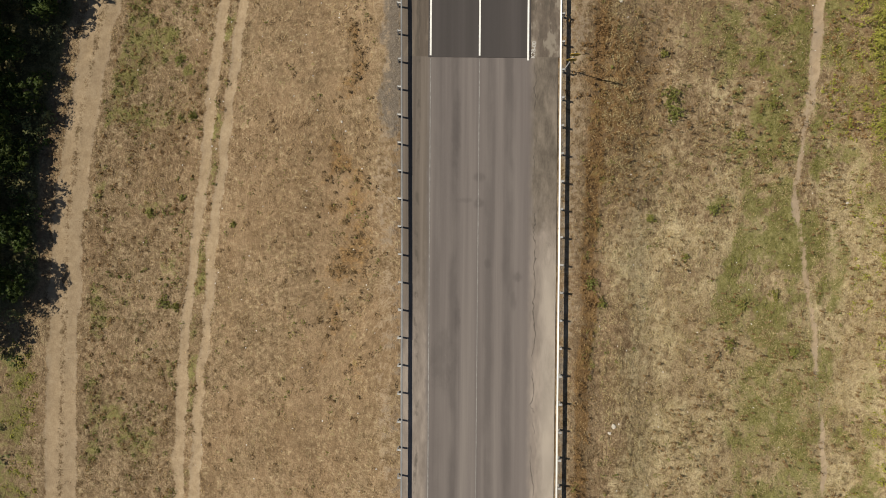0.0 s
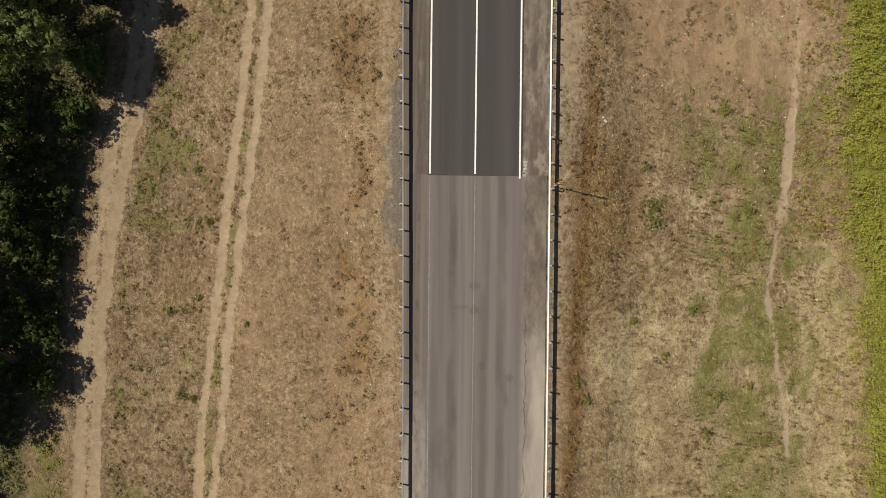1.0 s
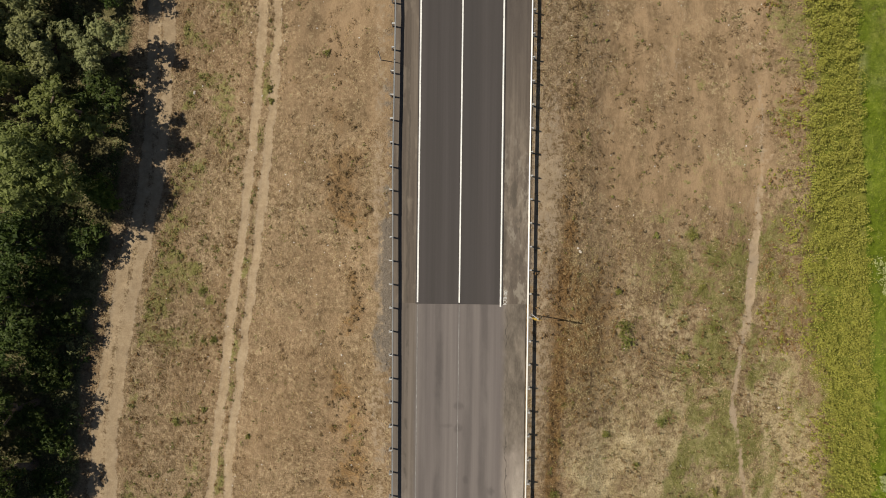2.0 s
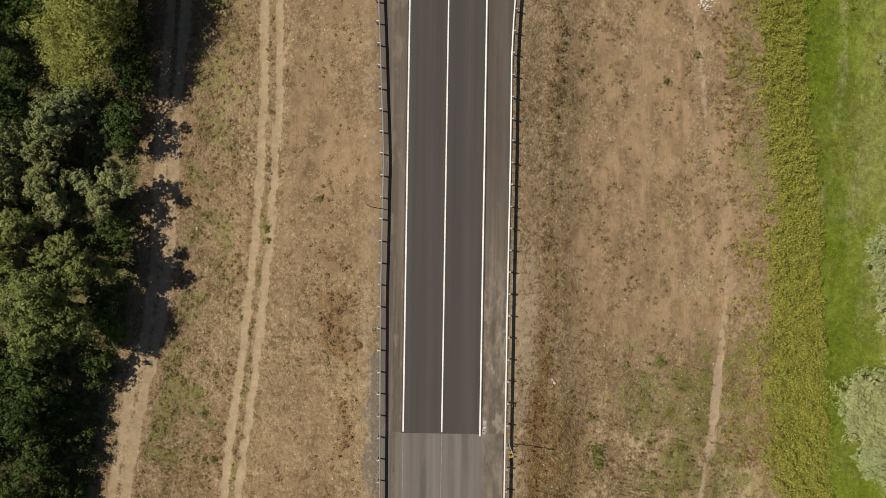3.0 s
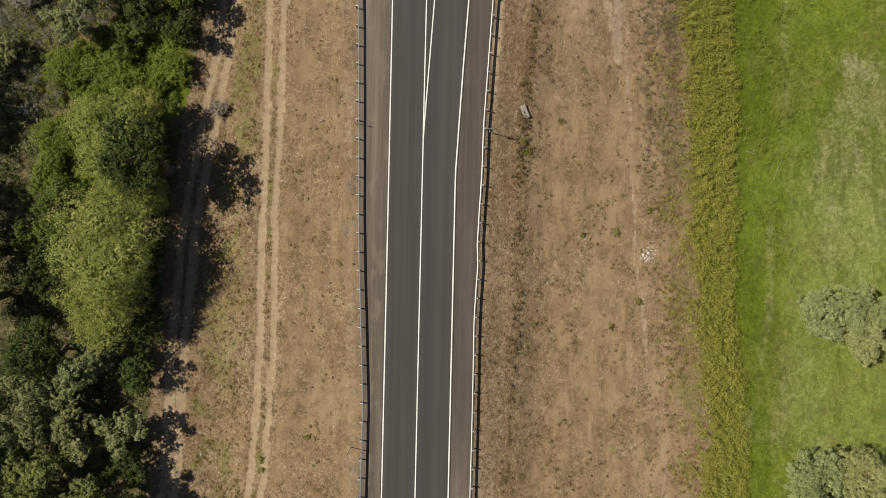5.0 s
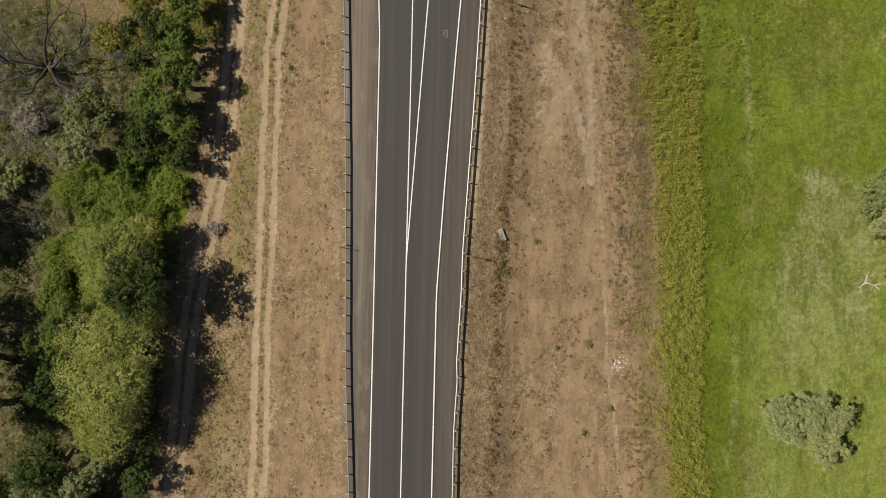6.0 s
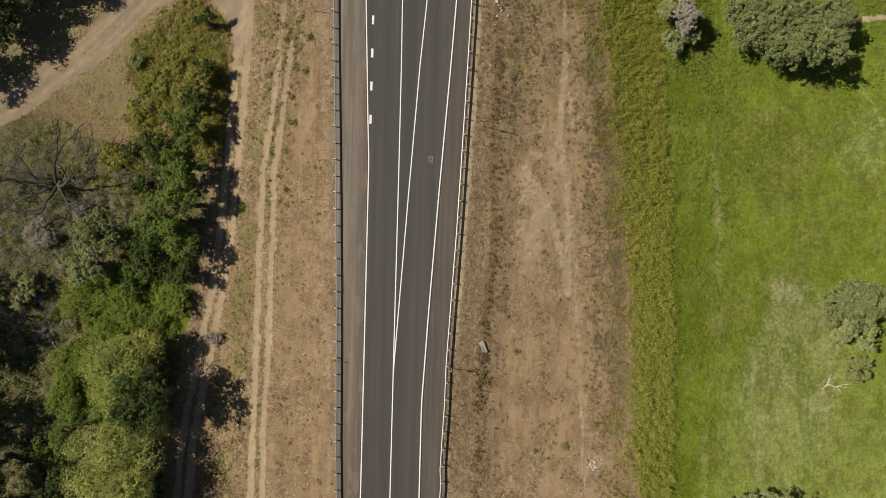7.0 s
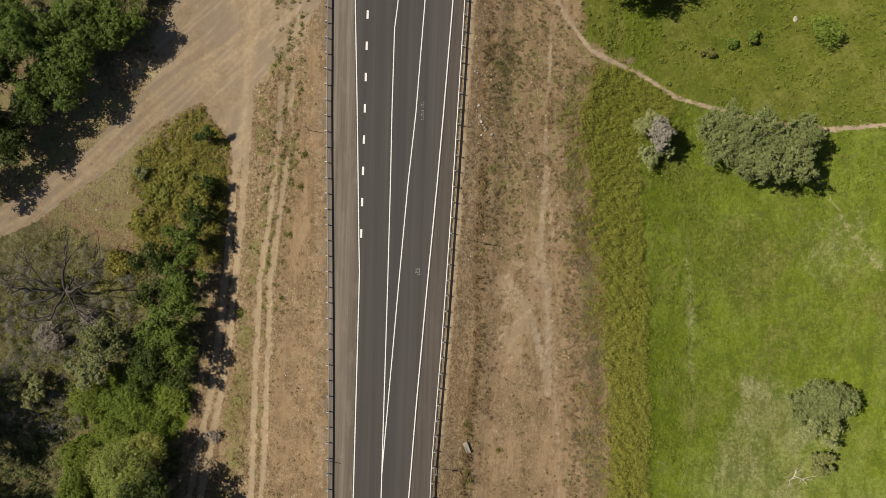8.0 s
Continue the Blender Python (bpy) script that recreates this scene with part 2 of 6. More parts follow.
def old_asphalt_material():
    n = Nodes("worn_asphalt", 0.85, 0.25)
    x, y, _ = n.axes()
    streak = n.noise(1.0, 4, (1.7, 0.03, 1), 0.6)
    lanes = n.noise(1.0, 2, (0.85, 0.008, 1), 0.5, (3.3, 0, 0))
    blot = n.noise(0.4, 4, (1, 0.3, 1), 0.6)
    grain = n.noise(30, 3)
    ragged = n.noise(1.4, 5, (1, 0.5, 1), 0.7, (5, 2, 0))
    waver = n.maths("MULTIPLY", n.maths("SUBTRACT", n.noise(0.35, 3, (1, 0.6, 1)), 0.5), 0.5)

    def blurred(v, by, lo, hi):
        return n.span(n.maths("ADD", v, n.maths("MULTIPLY", n.maths("SUBTRACT", ragged, 0.5), by)), lo, hi)

    def near(at, half):
        return n.span(n.maths("ABSOLUTE", n.maths("SUBTRACT", n.maths("ADD", x, waver), at), 0), half, half * 0.2)

    lane = n.ramp(streak, [(0.32, (0.158, 0.136, 0.126)), (0.5, (0.2, 0.173, 0.158)), (0.68, (0.238, 0.208, 0.187))])
    lane = n.mix(n.span(lanes, 0.44, 0.58, 0, 0.35), lane, (0.15, 0.127, 0.118))
    # tyres have darkened these strips
    for at, half, amount in ((-0.25, 0.6, 0.5), (0.98, 0.5, 0.85), (3.5, 0.55, 0.75), (4.9, 0.55, 0.85)):
        lane = n.mix(n.maths("MULTIPLY", near(at, half), n.span(blot, 0.35, 0.6, amount * 0.5, amount)), lane, (0.118, 0.101, 0.094))
    # oil spots, a repaired rectangle and scuffs
    for cx, cy, rx, ry, amount in ((2.8, 5.6, 0.5, 0.3, 0.34), (1.7, 3.9, 0.6, 0.2, 0.3), (2.7, 3.7, 0.35, 0.3, 0.36), (5.55, -1.6, 0.32, 0.34, 0.38), (0.2, -7.8, 0.85, 1.9, 0.26), (1.2, -4.6, 0.22, 1.3, 0.36), (3.4, -0.7, 0.2, 0.3, 0.3), (1.05, 9.0, 0.3, 2.4, 0.28), (5.3, -3.4, 0.2, 0.6, 0.28)):
        dx = n.maths("DIVIDE", n.maths("SUBTRACT", x, cx), rx)
        dy = n.maths("DIVIDE", n.maths("SUBTRACT", y, cy), ry)
        away = n.maths("ADD", n.maths("MULTIPLY", dx, dx), n.maths("MULTIPLY", dy, dy))
        lane = n.mix(n.maths("MULTIPLY", blurred(away, 6.0, 2.0, -0.2), amount), lane, (0.07, 0.06, 0.056))
    # pale dusty shoulders beyond the edge lines
    dusty = n.ramp(n.noise(1.1, 6, (1, 0.25, 1), 0.7), [(0.36, (0.215, 0.18, 0.152)), (0.5, (0.28, 0.236, 0.2)), (0.64, (0.36, 0.306, 0.258))])
    dark = n.ramp(n.noise(0.9, 6, (1, 0.35, 1), 0.75, (2, 9, 0)), [(0.38, (0.105, 0.086, 0.067)), (0.52, (0.172, 0.143, 0.113)), (0.66, (0.25, 0.208, 0.165))])
    right = n.mix(blurred(y, 9.0, -1.5, 5.0), dusty, dark)
    right = n.mix(n.maths("MULTIPLY", n.maths("MULTIPLY", blurred(x, 0.9, 7.0, 7.7), n.span(y, 3, -3)), n.span(grain, 0.45, 0.6)), right, (0.48, 0.43, 0.36))
    crumbled = n.span(n.maths("ABSOLUTE", n.maths("ADD", n.maths("SUBTRACT", x, -1.75), n.maths("MULTIPLY", waver, 1.6)), 0), 0.2, 0.03)
    brown = n.ramp(streak, [(0.34, (0.115, 0.094, 0.077)), (0.5, (0.158, 0.13, 0.106)), (0.66, (0.21, 0.174, 0.143))])
    left = n.mix(blurred(y, 9.0, -9.0, 2.0), dusty, brown)
    left = n.mix(n.maths("MULTIPLY", crumbled, n.span(ragged, 0.46, 0.6, 0, 0.7)), left, (0.1, 0.084, 0.068))
    col = n.mix(blurred(x, 0.6, -1.15, -0.75), left, lane)
    col = n.mix(blurred(x, 0.7, 6.2, 6.85), col, right)
    # one long crack in the asphalt edge
    crack = n.maths("ABSOLUTE", n.maths("ADD", n.maths("SUBTRACT", x, 6.75), n.maths("MULTIPLY", n.maths("SUBTRACT", n.noise(0.7, 5, rough=0.6, shift=(4, 4, 0)), 0.5), 1.1)), 0)
    col = n.mix(n.maths("MULTIPLY", n.span(crack, 0.045, 0.015), n.span(n.noise(0.4, 2), 0.42, 0.52, 0, 0.75)), col, (0.075, 0.064, 0.054))
    col = n.mix(n.span(grain, 0.55, 0.75, 0, 0.3), col, (0.33, 0.3, 0.27))
    return n.finish(col, grain, 0.4, 0.01)


def shoulder_material():
    n = Nodes("dusty_shoulder", 0.92, 0.15)
    streak = n.noise(1.0, 5, (1.8, 0.05, 1), 0.65)
    grain = n.noise(24, 3)
    blot = n.noise(0.7, 5, (1, 0.35, 1), 0.65)
    col = n.ramp(streak, [(0.3, (0.1, 0.08, 0.064)), (0.5, (0.15, 0.121, 0.096)), (0.7, (0.22, 0.18, 0.142))])
    col = n.mix(n.span(blot, 0.52, 0.64, 0, 0.5), col, (0.27, 0.222, 0.17))
    x, y, _ = n.axes()
    dust = n.maths("MULTIPLY", n.span(y, 40, 85), n.span(n.maths("ADD", x, n.maths("MULTIPLY", streak, 1.2)), -0.2, -2.2))
    col = n.mix(n.maths("MULTIPLY", dust, 0.65), col, n.ramp(streak, [(0.32, (0.195, 0.16, 0.126)), (0.5, (0.262, 0.216, 0.17)), (0.68, (0.35, 0.29, 0.232))]))
    # the right shoulder is nearly as dark as the lanes
    sealed = n.maths("MULTIPLY", n.span(y, 26, 40), n.span(x, 5.0, 6.0))
    col = n.mix(n.maths("MULTIPLY", sealed, 0.85), col, n.ramp(streak, [(0.32, (0.083, 0.069, 0.061)), (0.5, (0.098, 0.082, 0.072)), (0.7, (0.122, 0.103, 0.09))]))
    # bald and dusty patches near the seam with the old road
    worn = n.noise(0.9, 6, (1, 0.4, 1), 0.75, (2, 9, 0))
    near_seam = n.maths("MULTIPLY", n.span(y, 34, 22), n.span(x, 5.5, 6.5))
    col = n.mix(n.maths("MULTIPLY", near_seam, n.span(worn, 0.5, 0.58, 0, 0.75)), col, (0.3, 0.262, 0.21))
    col = n.mix(n.maths("MULTIPLY", near_seam, n.span(worn, 0.48, 0.4, 0, 0.6)), col, (0.09, 0.078, 0.062))
    crumbled = n.span(n.maths("ABSOLUTE", n.maths("ADD", n.maths("SUBTRACT", x, -1.8), n.maths("MULTIPLY", n.maths("SUBTRACT", blot, 0.5), 1.2)), 0), 0.2, 0.03)
    col = n.mix(n.maths("MULTIPLY", crumbled, n.span(y, 44, 30, 0, 0.55)), col, (0.085, 0.072, 0.058))
    col = n.mix(n.span(grain, 0.5, 0.75, 0, 0.3), col, (0.33, 0.29, 0.245))
    return n.finish(col, grain, 0.5, 0.015)


def new_asphalt_material():
    n = Nodes("fresh_asphalt", 0.8, 0.3)
    streak = n.noise(1.0, 4, (1.1, 0.012, 1), 0.6)
    blot = n.noise(0.25, 4, (1, 0.25, 1))
    grain = n.noise(45, 2)
    x = n.axes()[0]
    col = n.ramp(streak, [(0.3, (0.06, 0.052, 0.048)), (0.55, (0.08, 0.069, 0.065)), (0.75, (0.1, 0.087, 0.082))])
    col = n.mix(n.span(blot, 0.45, 0.7, 0, 0.5), col, (0.067, 0.058, 0.052))
    seam = n.maths("MULTIPLY", n.span(x, 2.55, 2.85), n.span(x, 4.6, 3.6))
    col = n.mix(n.maths("MULTIPLY", seam, 0.4), col, (0.052, 0.047, 0.045))
    col = n.mix(n.span(n.axes()[1], 45, 100, 0, 0.7), col, n.mix(1.0, col, (1.16, 1.19, 1.22), "MULTIPLY"))
    col = n.mix(n.span(grain, 0.55, 0.8, 0, 0.35), col, (0.16, 0.142, 0.126))
    return n.finish(col, grain, 0.35, 0.008)


def paint_material(name, worn):
    n = Nodes(name, 0.6, 0.3)
    chips = n.noise(9, 5, (1, 0.5, 1), 0.7)
    run = n.noise(0.35, 3, (1, 0.4, 1))
    white = n.ramp(n.noise(4, 4), [(0.35, (0.76, 0.75, 0.71)), (0.65, (0.86, 0.85, 0.82))])
    base = (0.09, 0.082, 0.078) if not worn else (0.2, 0.18, 0.165)
    lo = 0.74 if not worn else 0.47
    gone = n.span(n.maths("ADD", chips, n.maths("MULTIPLY", n.maths("SUBTRACT", run, 0.5), 0.5)), lo - 0.1, lo + 0.06)
    if worn:
        gone = n.span(gone, 0, 1, 0.8, 0.96)
    return n.finish(n.mix(gone, white, base), chips, 0.2, 0.004)


def steel_material(name, a, b):
    n = Nodes(name, 0.45, 0.5)
    n.bsdf.inputs["Metallic"].default_value = 0.35
    spots = n.noise(1.4, 5, (1, 0.6, 1), 0.7)
    col = n.mix(n.span(spots, 0.35, 0.65), a, b)
    col = n.mix(n.span(n.noise(6, 5, rough=0.75), 0.62, 0.75, 0, 0.7), col, (0.19, 0.115, 0.065))
    return n.finish(col, n.noise(20, 3), 0.15, 0.004)


def leaf_material(name, dark, mid, light, thin=0.25, greener_north=False, speckle=0.6):
    n = Nodes(name, 0.6, 0.2)
    shade = n.noise(0.9, 3)
    tone = n.maths("ADD", n.maths("MULTIPLY", n.island(), speckle), n.maths("MULTIPLY", n.span(n.noise(1.7, 4, rough=0.6), 0.34, 0.66), 1 - speckle))
    own = n.ramp(tone, [(0.0, dark), (0.5, mid), (1.0, light)])
    col = n.mix(n.span(shade, 0.35, 0.65, 0, 0.45), own, mid)
    if greener_north:
        col = n.mix(n.span(n.axes()[1], 70, 108, 0, 0.65), col, n.mix(1.0, col, (0.74, 0.8, 0.55), "MULTIPLY"))
    each = n.ramp(n.random(), [(0.0, (0.86, 0.9, 0.84)), (0.35, (1.04, 1.0, 0.92)), (0.7, (0.92, 1.0, 0.96)), (1.0, (1.1, 1.08, 1.1))])
    if not greener_north:
        col = n.mix(1.0, col, each, "MULTIPLY")
    n.link(col, n.bsdf.inputs["Base Color"])
    t = n.tree.nodes.new("ShaderNodeBsdfTranslucent")
    n.link(col, t.inputs["Color"])
    m = n.tree.nodes.new("ShaderNodeMixShader")
    m.inputs[0].default_value = thin
    n.link(n.bsdf.outputs[0], m.inputs[1])
    n.link(t.outputs[0], m.inputs[2])
    n.link(m.outputs[0], n.tree.nodes["Material Output"].inputs["Surface"])
    return n.mat


def plain_material(name, a, b, scale=8.0, rough=0.85, bump=0.3):
    n = Nodes(name, rough, 0.25)
    f = n.noise(scale, 5, rough=0.65)
    g = n.noise(scale * 5, 3)
    col = n.mix(n.span(f, 0.35, 0.65), a, b)
    col = n.mix(n.span(g, 0.5, 0.75, 0, 0.25), col, tuple(v * 0.6 for v in a))
    return n.finish(col, n.maths("ADD", f, g), bump, 0.02)


EARTH = ground_material()
OLD_ASPHALT = old_asphalt_material()
SHOULDER = shoulder_material()
NEW_ASPHALT = new_asphalt_material()
PAINT = paint_material("road_paint", False)
WORN_PAINT = paint_material("worn_road_paint", True)
CHALK = plain_material("chalk_marks", (0.62, 0.6, 0.56), (0.45, 0.43, 0.4), 14)
STEEL = steel_material("galvanised_steel", (0.46, 0.45, 0.43), (0.58, 0.57, 0.54))
# lighter copy for the right rail: sun on its road side put into colour
SUNLIT_STEEL = steel_material("sunlit_steel", (0.56, 0.545, 0.51), (0.64, 0.62, 0.58))
BARK = plain_material("bark", (0.12, 0.09, 0.065), (0.2, 0.16, 0.12), 5)
DEAD_WOOD = plain_material("bleached_wood", (0.62, 0.57, 0.47), (0.48, 0.42, 0.33), 7)
DRY_STICK = plain_material("dry_stick", (0.4, 0.36, 0.27), (0.3, 0.27, 0.2), 7)
GREY_WOOD = plain_material("grey_dead_wood", (0.06, 0.05, 0.042), (0.11, 0.095, 0.08), 6)
PALE_STONE = plain_material("pale_stone", (0.62, 0.57, 0.5), (0.45, 0.4, 0.34), 9)
CONCRETE = plain_material("concrete", (0.42, 0.38, 0.32), (0.33, 0.29, 0.24), 6)
SCRAP = plain_material("white_scraps", (0.8, 0.79, 0.76), (0.68, 0.66, 0.62), 10)
SIGN_YELLOW = plain_material("sign_yellow", (0.62, 0.4, 0.05), (0.55, 0.35, 0.04), 5, 0.45, 0.05)
SIGN_GREY = plain_material("sign_back_grey", (0.36, 0.36, 0.36), (0.3, 0.3, 0.3), 5, 0.5, 0.05)
SIGN_DARK = plain_material("sign_dark", (0.04, 0.035, 0.03), (0.06, 0.055, 0.05), 5, 0.5, 0.05)
LEAVES = {
    "olive": leaf_material("olive_leaves", (0.125, 0.148, 0.03), (0.25, 0.268, 0.076), (0.43, 0.435, 0.165), 0.22, False, 0.45),
    "willow": leaf_material("willow_leaves", (0.19, 0.215, 0.034), (0.325, 0.345, 0.084), (0.49, 0.49, 0.16), 0.2, False, 0.32),
    "grey": leaf_material("grey_green_leaves", (0.155, 0.17, 0.062), (0.3, 0.31, 0.13), (0.5, 0.5, 0.245), 0.22),
    "green": leaf_material("green_leaves", (0.06, 0.1, 0.014), (0.15, 0.21, 0.035), (0.29, 0.345, 0.085), 0.2),
    "dark": leaf_material("dark_green_leaves", (0.032, 0.055, 0.01), (0.076, 0.108, 0.022), (0.15, 0.185, 0.046), 0.18),
    "lime": leaf_material("vine_leaves", (0.12, 0.17, 0.018), (0.22, 0.28, 0.042), (0.345, 0.395, 0.09), 0.3),
    "yellow": leaf_material("yellowing_leaves", (0.19, 0.18, 0.03), (0.335, 0.312, 0.068), (0.5, 0.455, 0.14), 0.3),
    "sage": leaf_material("sage_leaves", (0.1, 0.115, 0.036), (0.215, 0.228, 0.082), (0.38, 0.385, 0.165), 0.2),
    "silver": leaf_material("silver_leaves", (0.235, 0.248, 0.108), (0.4, 0.41, 0.198), (0.59, 0.59, 0.325), 0.35),
    "mauve": leaf_material("dry_grey_twigs", (0.25, 0.22, 0.185), (0.38, 0.34, 0.29), (0.54, 0.49, 0.425)),
    "straw": leaf_material("straw_blades", (0.28, 0.195, 0.1), (0.46, 0.345, 0.185), (0.7, 0.565, 0.34)),
    "rust": leaf_material("dead_weed_stalks", (0.1, 0.062, 0.028), (0.225, 0.142, 0.067), (0.42, 0.29, 0.15)),
    "dun": leaf_material("dun_dry_weeds", (0.15, 0.1, 0.05), (0.27, 0.185, 0.1), (0.4, 0.29, 0.165), 0.3),
    "ash": leaf_material("ashen_dead_weeds", (0.125, 0.1, 0.055), (0.235, 0.195, 0.112), (0.36, 0.305, 0.19), 0.3),
    "russet": leaf_material("russet_dead_weeds", (0.12, 0.066, 0.026), (0.26, 0.155, 0.066), (0.44, 0.29, 0.14)),
    "weed": leaf_material("weed_leaves", (0.175, 0.175, 0.025), (0.345, 0.335, 0.064), (0.51, 0.488, 0.122), 0.34, True),
    "tuft": leaf_material("green_tuft_leaves", (0.11, 0.115, 0.027), (0.21, 0.202, 0.053), (0.345, 0.32, 0.11)),
    "meadow": leaf_material("meadow_blades", (0.08, 0.115, 0.012), (0.195, 0.235, 0.032), (0.35, 0.38, 0.09)),
}


# ---- mesh tools ----
def mesh_of(name, verts, faces, mat, smooth=False):
    me = bpy.data.meshes.new(name)
    me.from_pydata([tuple(v) for v in verts], [], faces)
    me.materials.append(mat)
    if smooth:
        me.shade_smooth()
    me.update()
    return me


def quads_of(name, corners, mat):
    """A mesh of separate quads from an array (n, 4, 3)."""
    n = len(corners)
    me = bpy.data.meshes.new(name)
    me.vertices.add(n * 4)
    me.vertices.foreach_set("co", np.asarray(corners, np.float32).ravel())
    me.loops.add(n * 4)
    me.loops.foreach_set("vertex_index", np.arange(n * 4, dtype=np.int32))
    me.polygons.add(n)
    me.polygons.foreach_set("loop_start", np.arange(0, n * 4, 4, dtype=np.int32))
    me.materials.append(mat)
    me.update(calc_edges=True)
    return me


def part_of(name, me, parent, label="", kind=""):
    ob = new(name, me)
    ob.parent = parent
    return tagged(ob, label, kind=kind)


def leaves_at(rng, at, normal, length, width, jitter=0.6):
    """Pointed leaf quads at the places, facing roughly along the normals."""
    n = len(at)
    nrm = normal + rng.normal(0, jitter, (n, 3))
    nrm /= np.linalg.norm(nrm, axis=1)[:, None] + 1e-9
    side = np.cross(nrm, rng.normal(0, 1, (n, 3)))
    side /= np.linalg.norm(side, axis=1)[:, None] + 1e-9
    along = np.cross(nrm, side)
    ln = (length * rng.uniform(0.6, 1.35, n))[:, None] / 2
    wd = (width * rng.uniform(0.6, 1.35, n))[:, None] / 2
    bend = nrm * ln * 0.25
    return np.stack([at - along * ln - bend, at + side * wd, at + along * ln - bend, at - side * wd], 1)


def tube(points, radii, sides=7):
    """Verts and faces of a tapered tube along points."""
    verts, faces = [], []
    pts = [Vector(p) for p in points]
    for i, p in enumerate(pts):
        d = (pts[min(i + 1, len(pts) - 1)] - pts[max(i - 1, 0)]).normalized()
        a = d.orthogonal().normalized()
        b = d.cross(a)
        for k in range(sides):
            w = 2 * math.pi * k / sides
            verts.append(p + (a * math.cos(w) + b * math.sin(w)) * radii[i])
    for i in range(len(pts) - 1):
        for k in range(sides):
            q = (k + 1) % sides
            faces.append((i * sides + k, i * sides + q, (i + 1) * sides + q, (i + 1) * sides + k))
    faces.append(tuple(range(sides - 1, -1, -1)))
    faces.append(tuple(range((len(pts) - 1) * sides, len(pts) * sides)))
    return verts, faces


def join(pieces):
    verts, faces = [], []
    for v, f in pieces:
        n = len(verts)
        verts += list(v)
        faces += [tuple(i + n for i in g) for g in f]
    return verts, faces


def box(x0, x1, y0, y1, z0, z1):
    v = [(x, y, z) for z in (z0, z1) for y in (y0, y1) for x in (x0, x1)]
    return v, [(0, 2, 3, 1), (4, 5, 7, 6), (0, 1, 5, 4), (2, 6, 7, 3), (0, 4, 6, 2), (1, 3, 7, 5)]


def lattice(ix, iy, seed):
    h = (ix.astype(np.int64) * 374761393 + iy.astype(np.int64) * 668265263 + seed * 974711) & 0x7FFFFFFF
    h = ((h ^ (h >> 13)) * 1274126177) & 0x7FFFFFFF
    return ((h ^ (h >> 16)) & 0xFFFF) / 65535.0


def value_noise(x, y, size, seed):
    u, v = x / size, y / size
    ix, iy = np.floor(u), np.floor(v)
    fx, fy = u - ix, v - iy
    fx, fy = fx * fx * (3 - 2 * fx), fy * fy * (3 - 2 * fy)
    a, b = lattice(ix, iy, seed), lattice(ix + 1, iy, seed)
    c, d = lattice(ix, iy + 1, seed), lattice(ix + 1, iy + 1, seed)
    return (a * (1 - fx) + b * fx) * (1 - fy) + (c * (1 - fx) + d * fx) * fy


def cloud(x, y, size, seed):
    """Smooth noise in three turned octaves."""
    u, v = 0.8 * x - 0.6 * y, 0.6 * x + 0.8 * y
    p, q = 0.28 * x + 0.96 * y, -0.96 * x + 0.28 * y
    return 0.5 * value_noise(u, v, size, seed) + 0.3 * value_noise(p, q, size * 0.47, seed + 100) + 0.2 * value_noise(x, y, size * 0.22, seed + 200)


def ease(v, a, b):
    w = np.clip((v - a) / (b - a), 0, 1)
    return w * w * (3 - 2 * w)


# ---- plan: lines that run along the road, as (y, x) ----
def line(*pairs):
    ys, xs = [p[0] for p in pairs], [p[1] for p in pairs]
    return lambda y: np.interp(y, ys, xs)


RAIL_L = line((-60, -2.7), (-17.5, -2.7), (0, -2.8), (18, -3.0), (26, -3.1), (39, -3.02), (43, -3.15), (46, -3.32), (49, -3.45), (55, -3.75), (60, -3.92), (70.6, -4.15), (79, -4.35), (92, -4.8), (105, -5.3), (114, -5.62), (129, -5.98), (190, -7.2))
RAIL_R = line((-60, 8.45), (-17.4, 8.45), (0, 8.5), (26, 8.52), (39.4, 8.6), (49.0, 8.58), (51.6, 8.67), (52.8, 8.73), (54.5, 8.84), (55.4, 8.85), (56.6, 8.72), (58.5, 8.8), (60.3, 8.86), (63.1, 9.0), (64.9, 9.07), (69.2, 9.12), (76.5, 9.5), (85.8, 10.0), (95.7, 10.42), (105.8, 10.82), (113.4, 11.08), (129.5, 11.65), (190, 13.6))
EDGE_L = line((-60, -0.8), (-17.8, -0.8), (14.3, -0.86), (61, -0.86), (88, -0.9), (94, -0.92), (98.8, -1.15), (105.4, -1.42), (114.4, -1.8), (129, -2.5), (160, -3.2), (190, -3.4))
EDGE_R = line((-60, 6.25), (14.2, 6.22), (64.5, 6.24), (76.3, 6.85), (91, 7.75), (105.7, 8.75), (114.8, 9.3), (129.4, 10.1), (190, 12.0))
MID_L = line((-60, 2.64), (14, 2.7), (68.6, 2.72), (92.8, 2.76), (105.5, 2.74), (114.6, 2.66), (125.5, 2.68), (129, 3.05), (160, 4.4), (190, 4.6))
MID_R = line((68.6, 2.74), (91, 4.08), (105.6, 5.0), (114.7, 5.75), (129.2, 6.5), (160, 7.6), (190, 7.8))
RUT_L = line((-60, -22), (-19.1, -20.4), (-11.1, -20.0), (-5.1, -19.8), (1.8, -18.9), (8.3, -18.1), (15, -17.4), (22.2, -16.4), (33.5, -15.3), (44.7, -14.8), (58, -14.85), (71.8, -14.6), (84, -14.45), (92.2, -14.3), (101.8, -13.0), (109.3, -12.4), (124.8, -11.7), (190, -10))
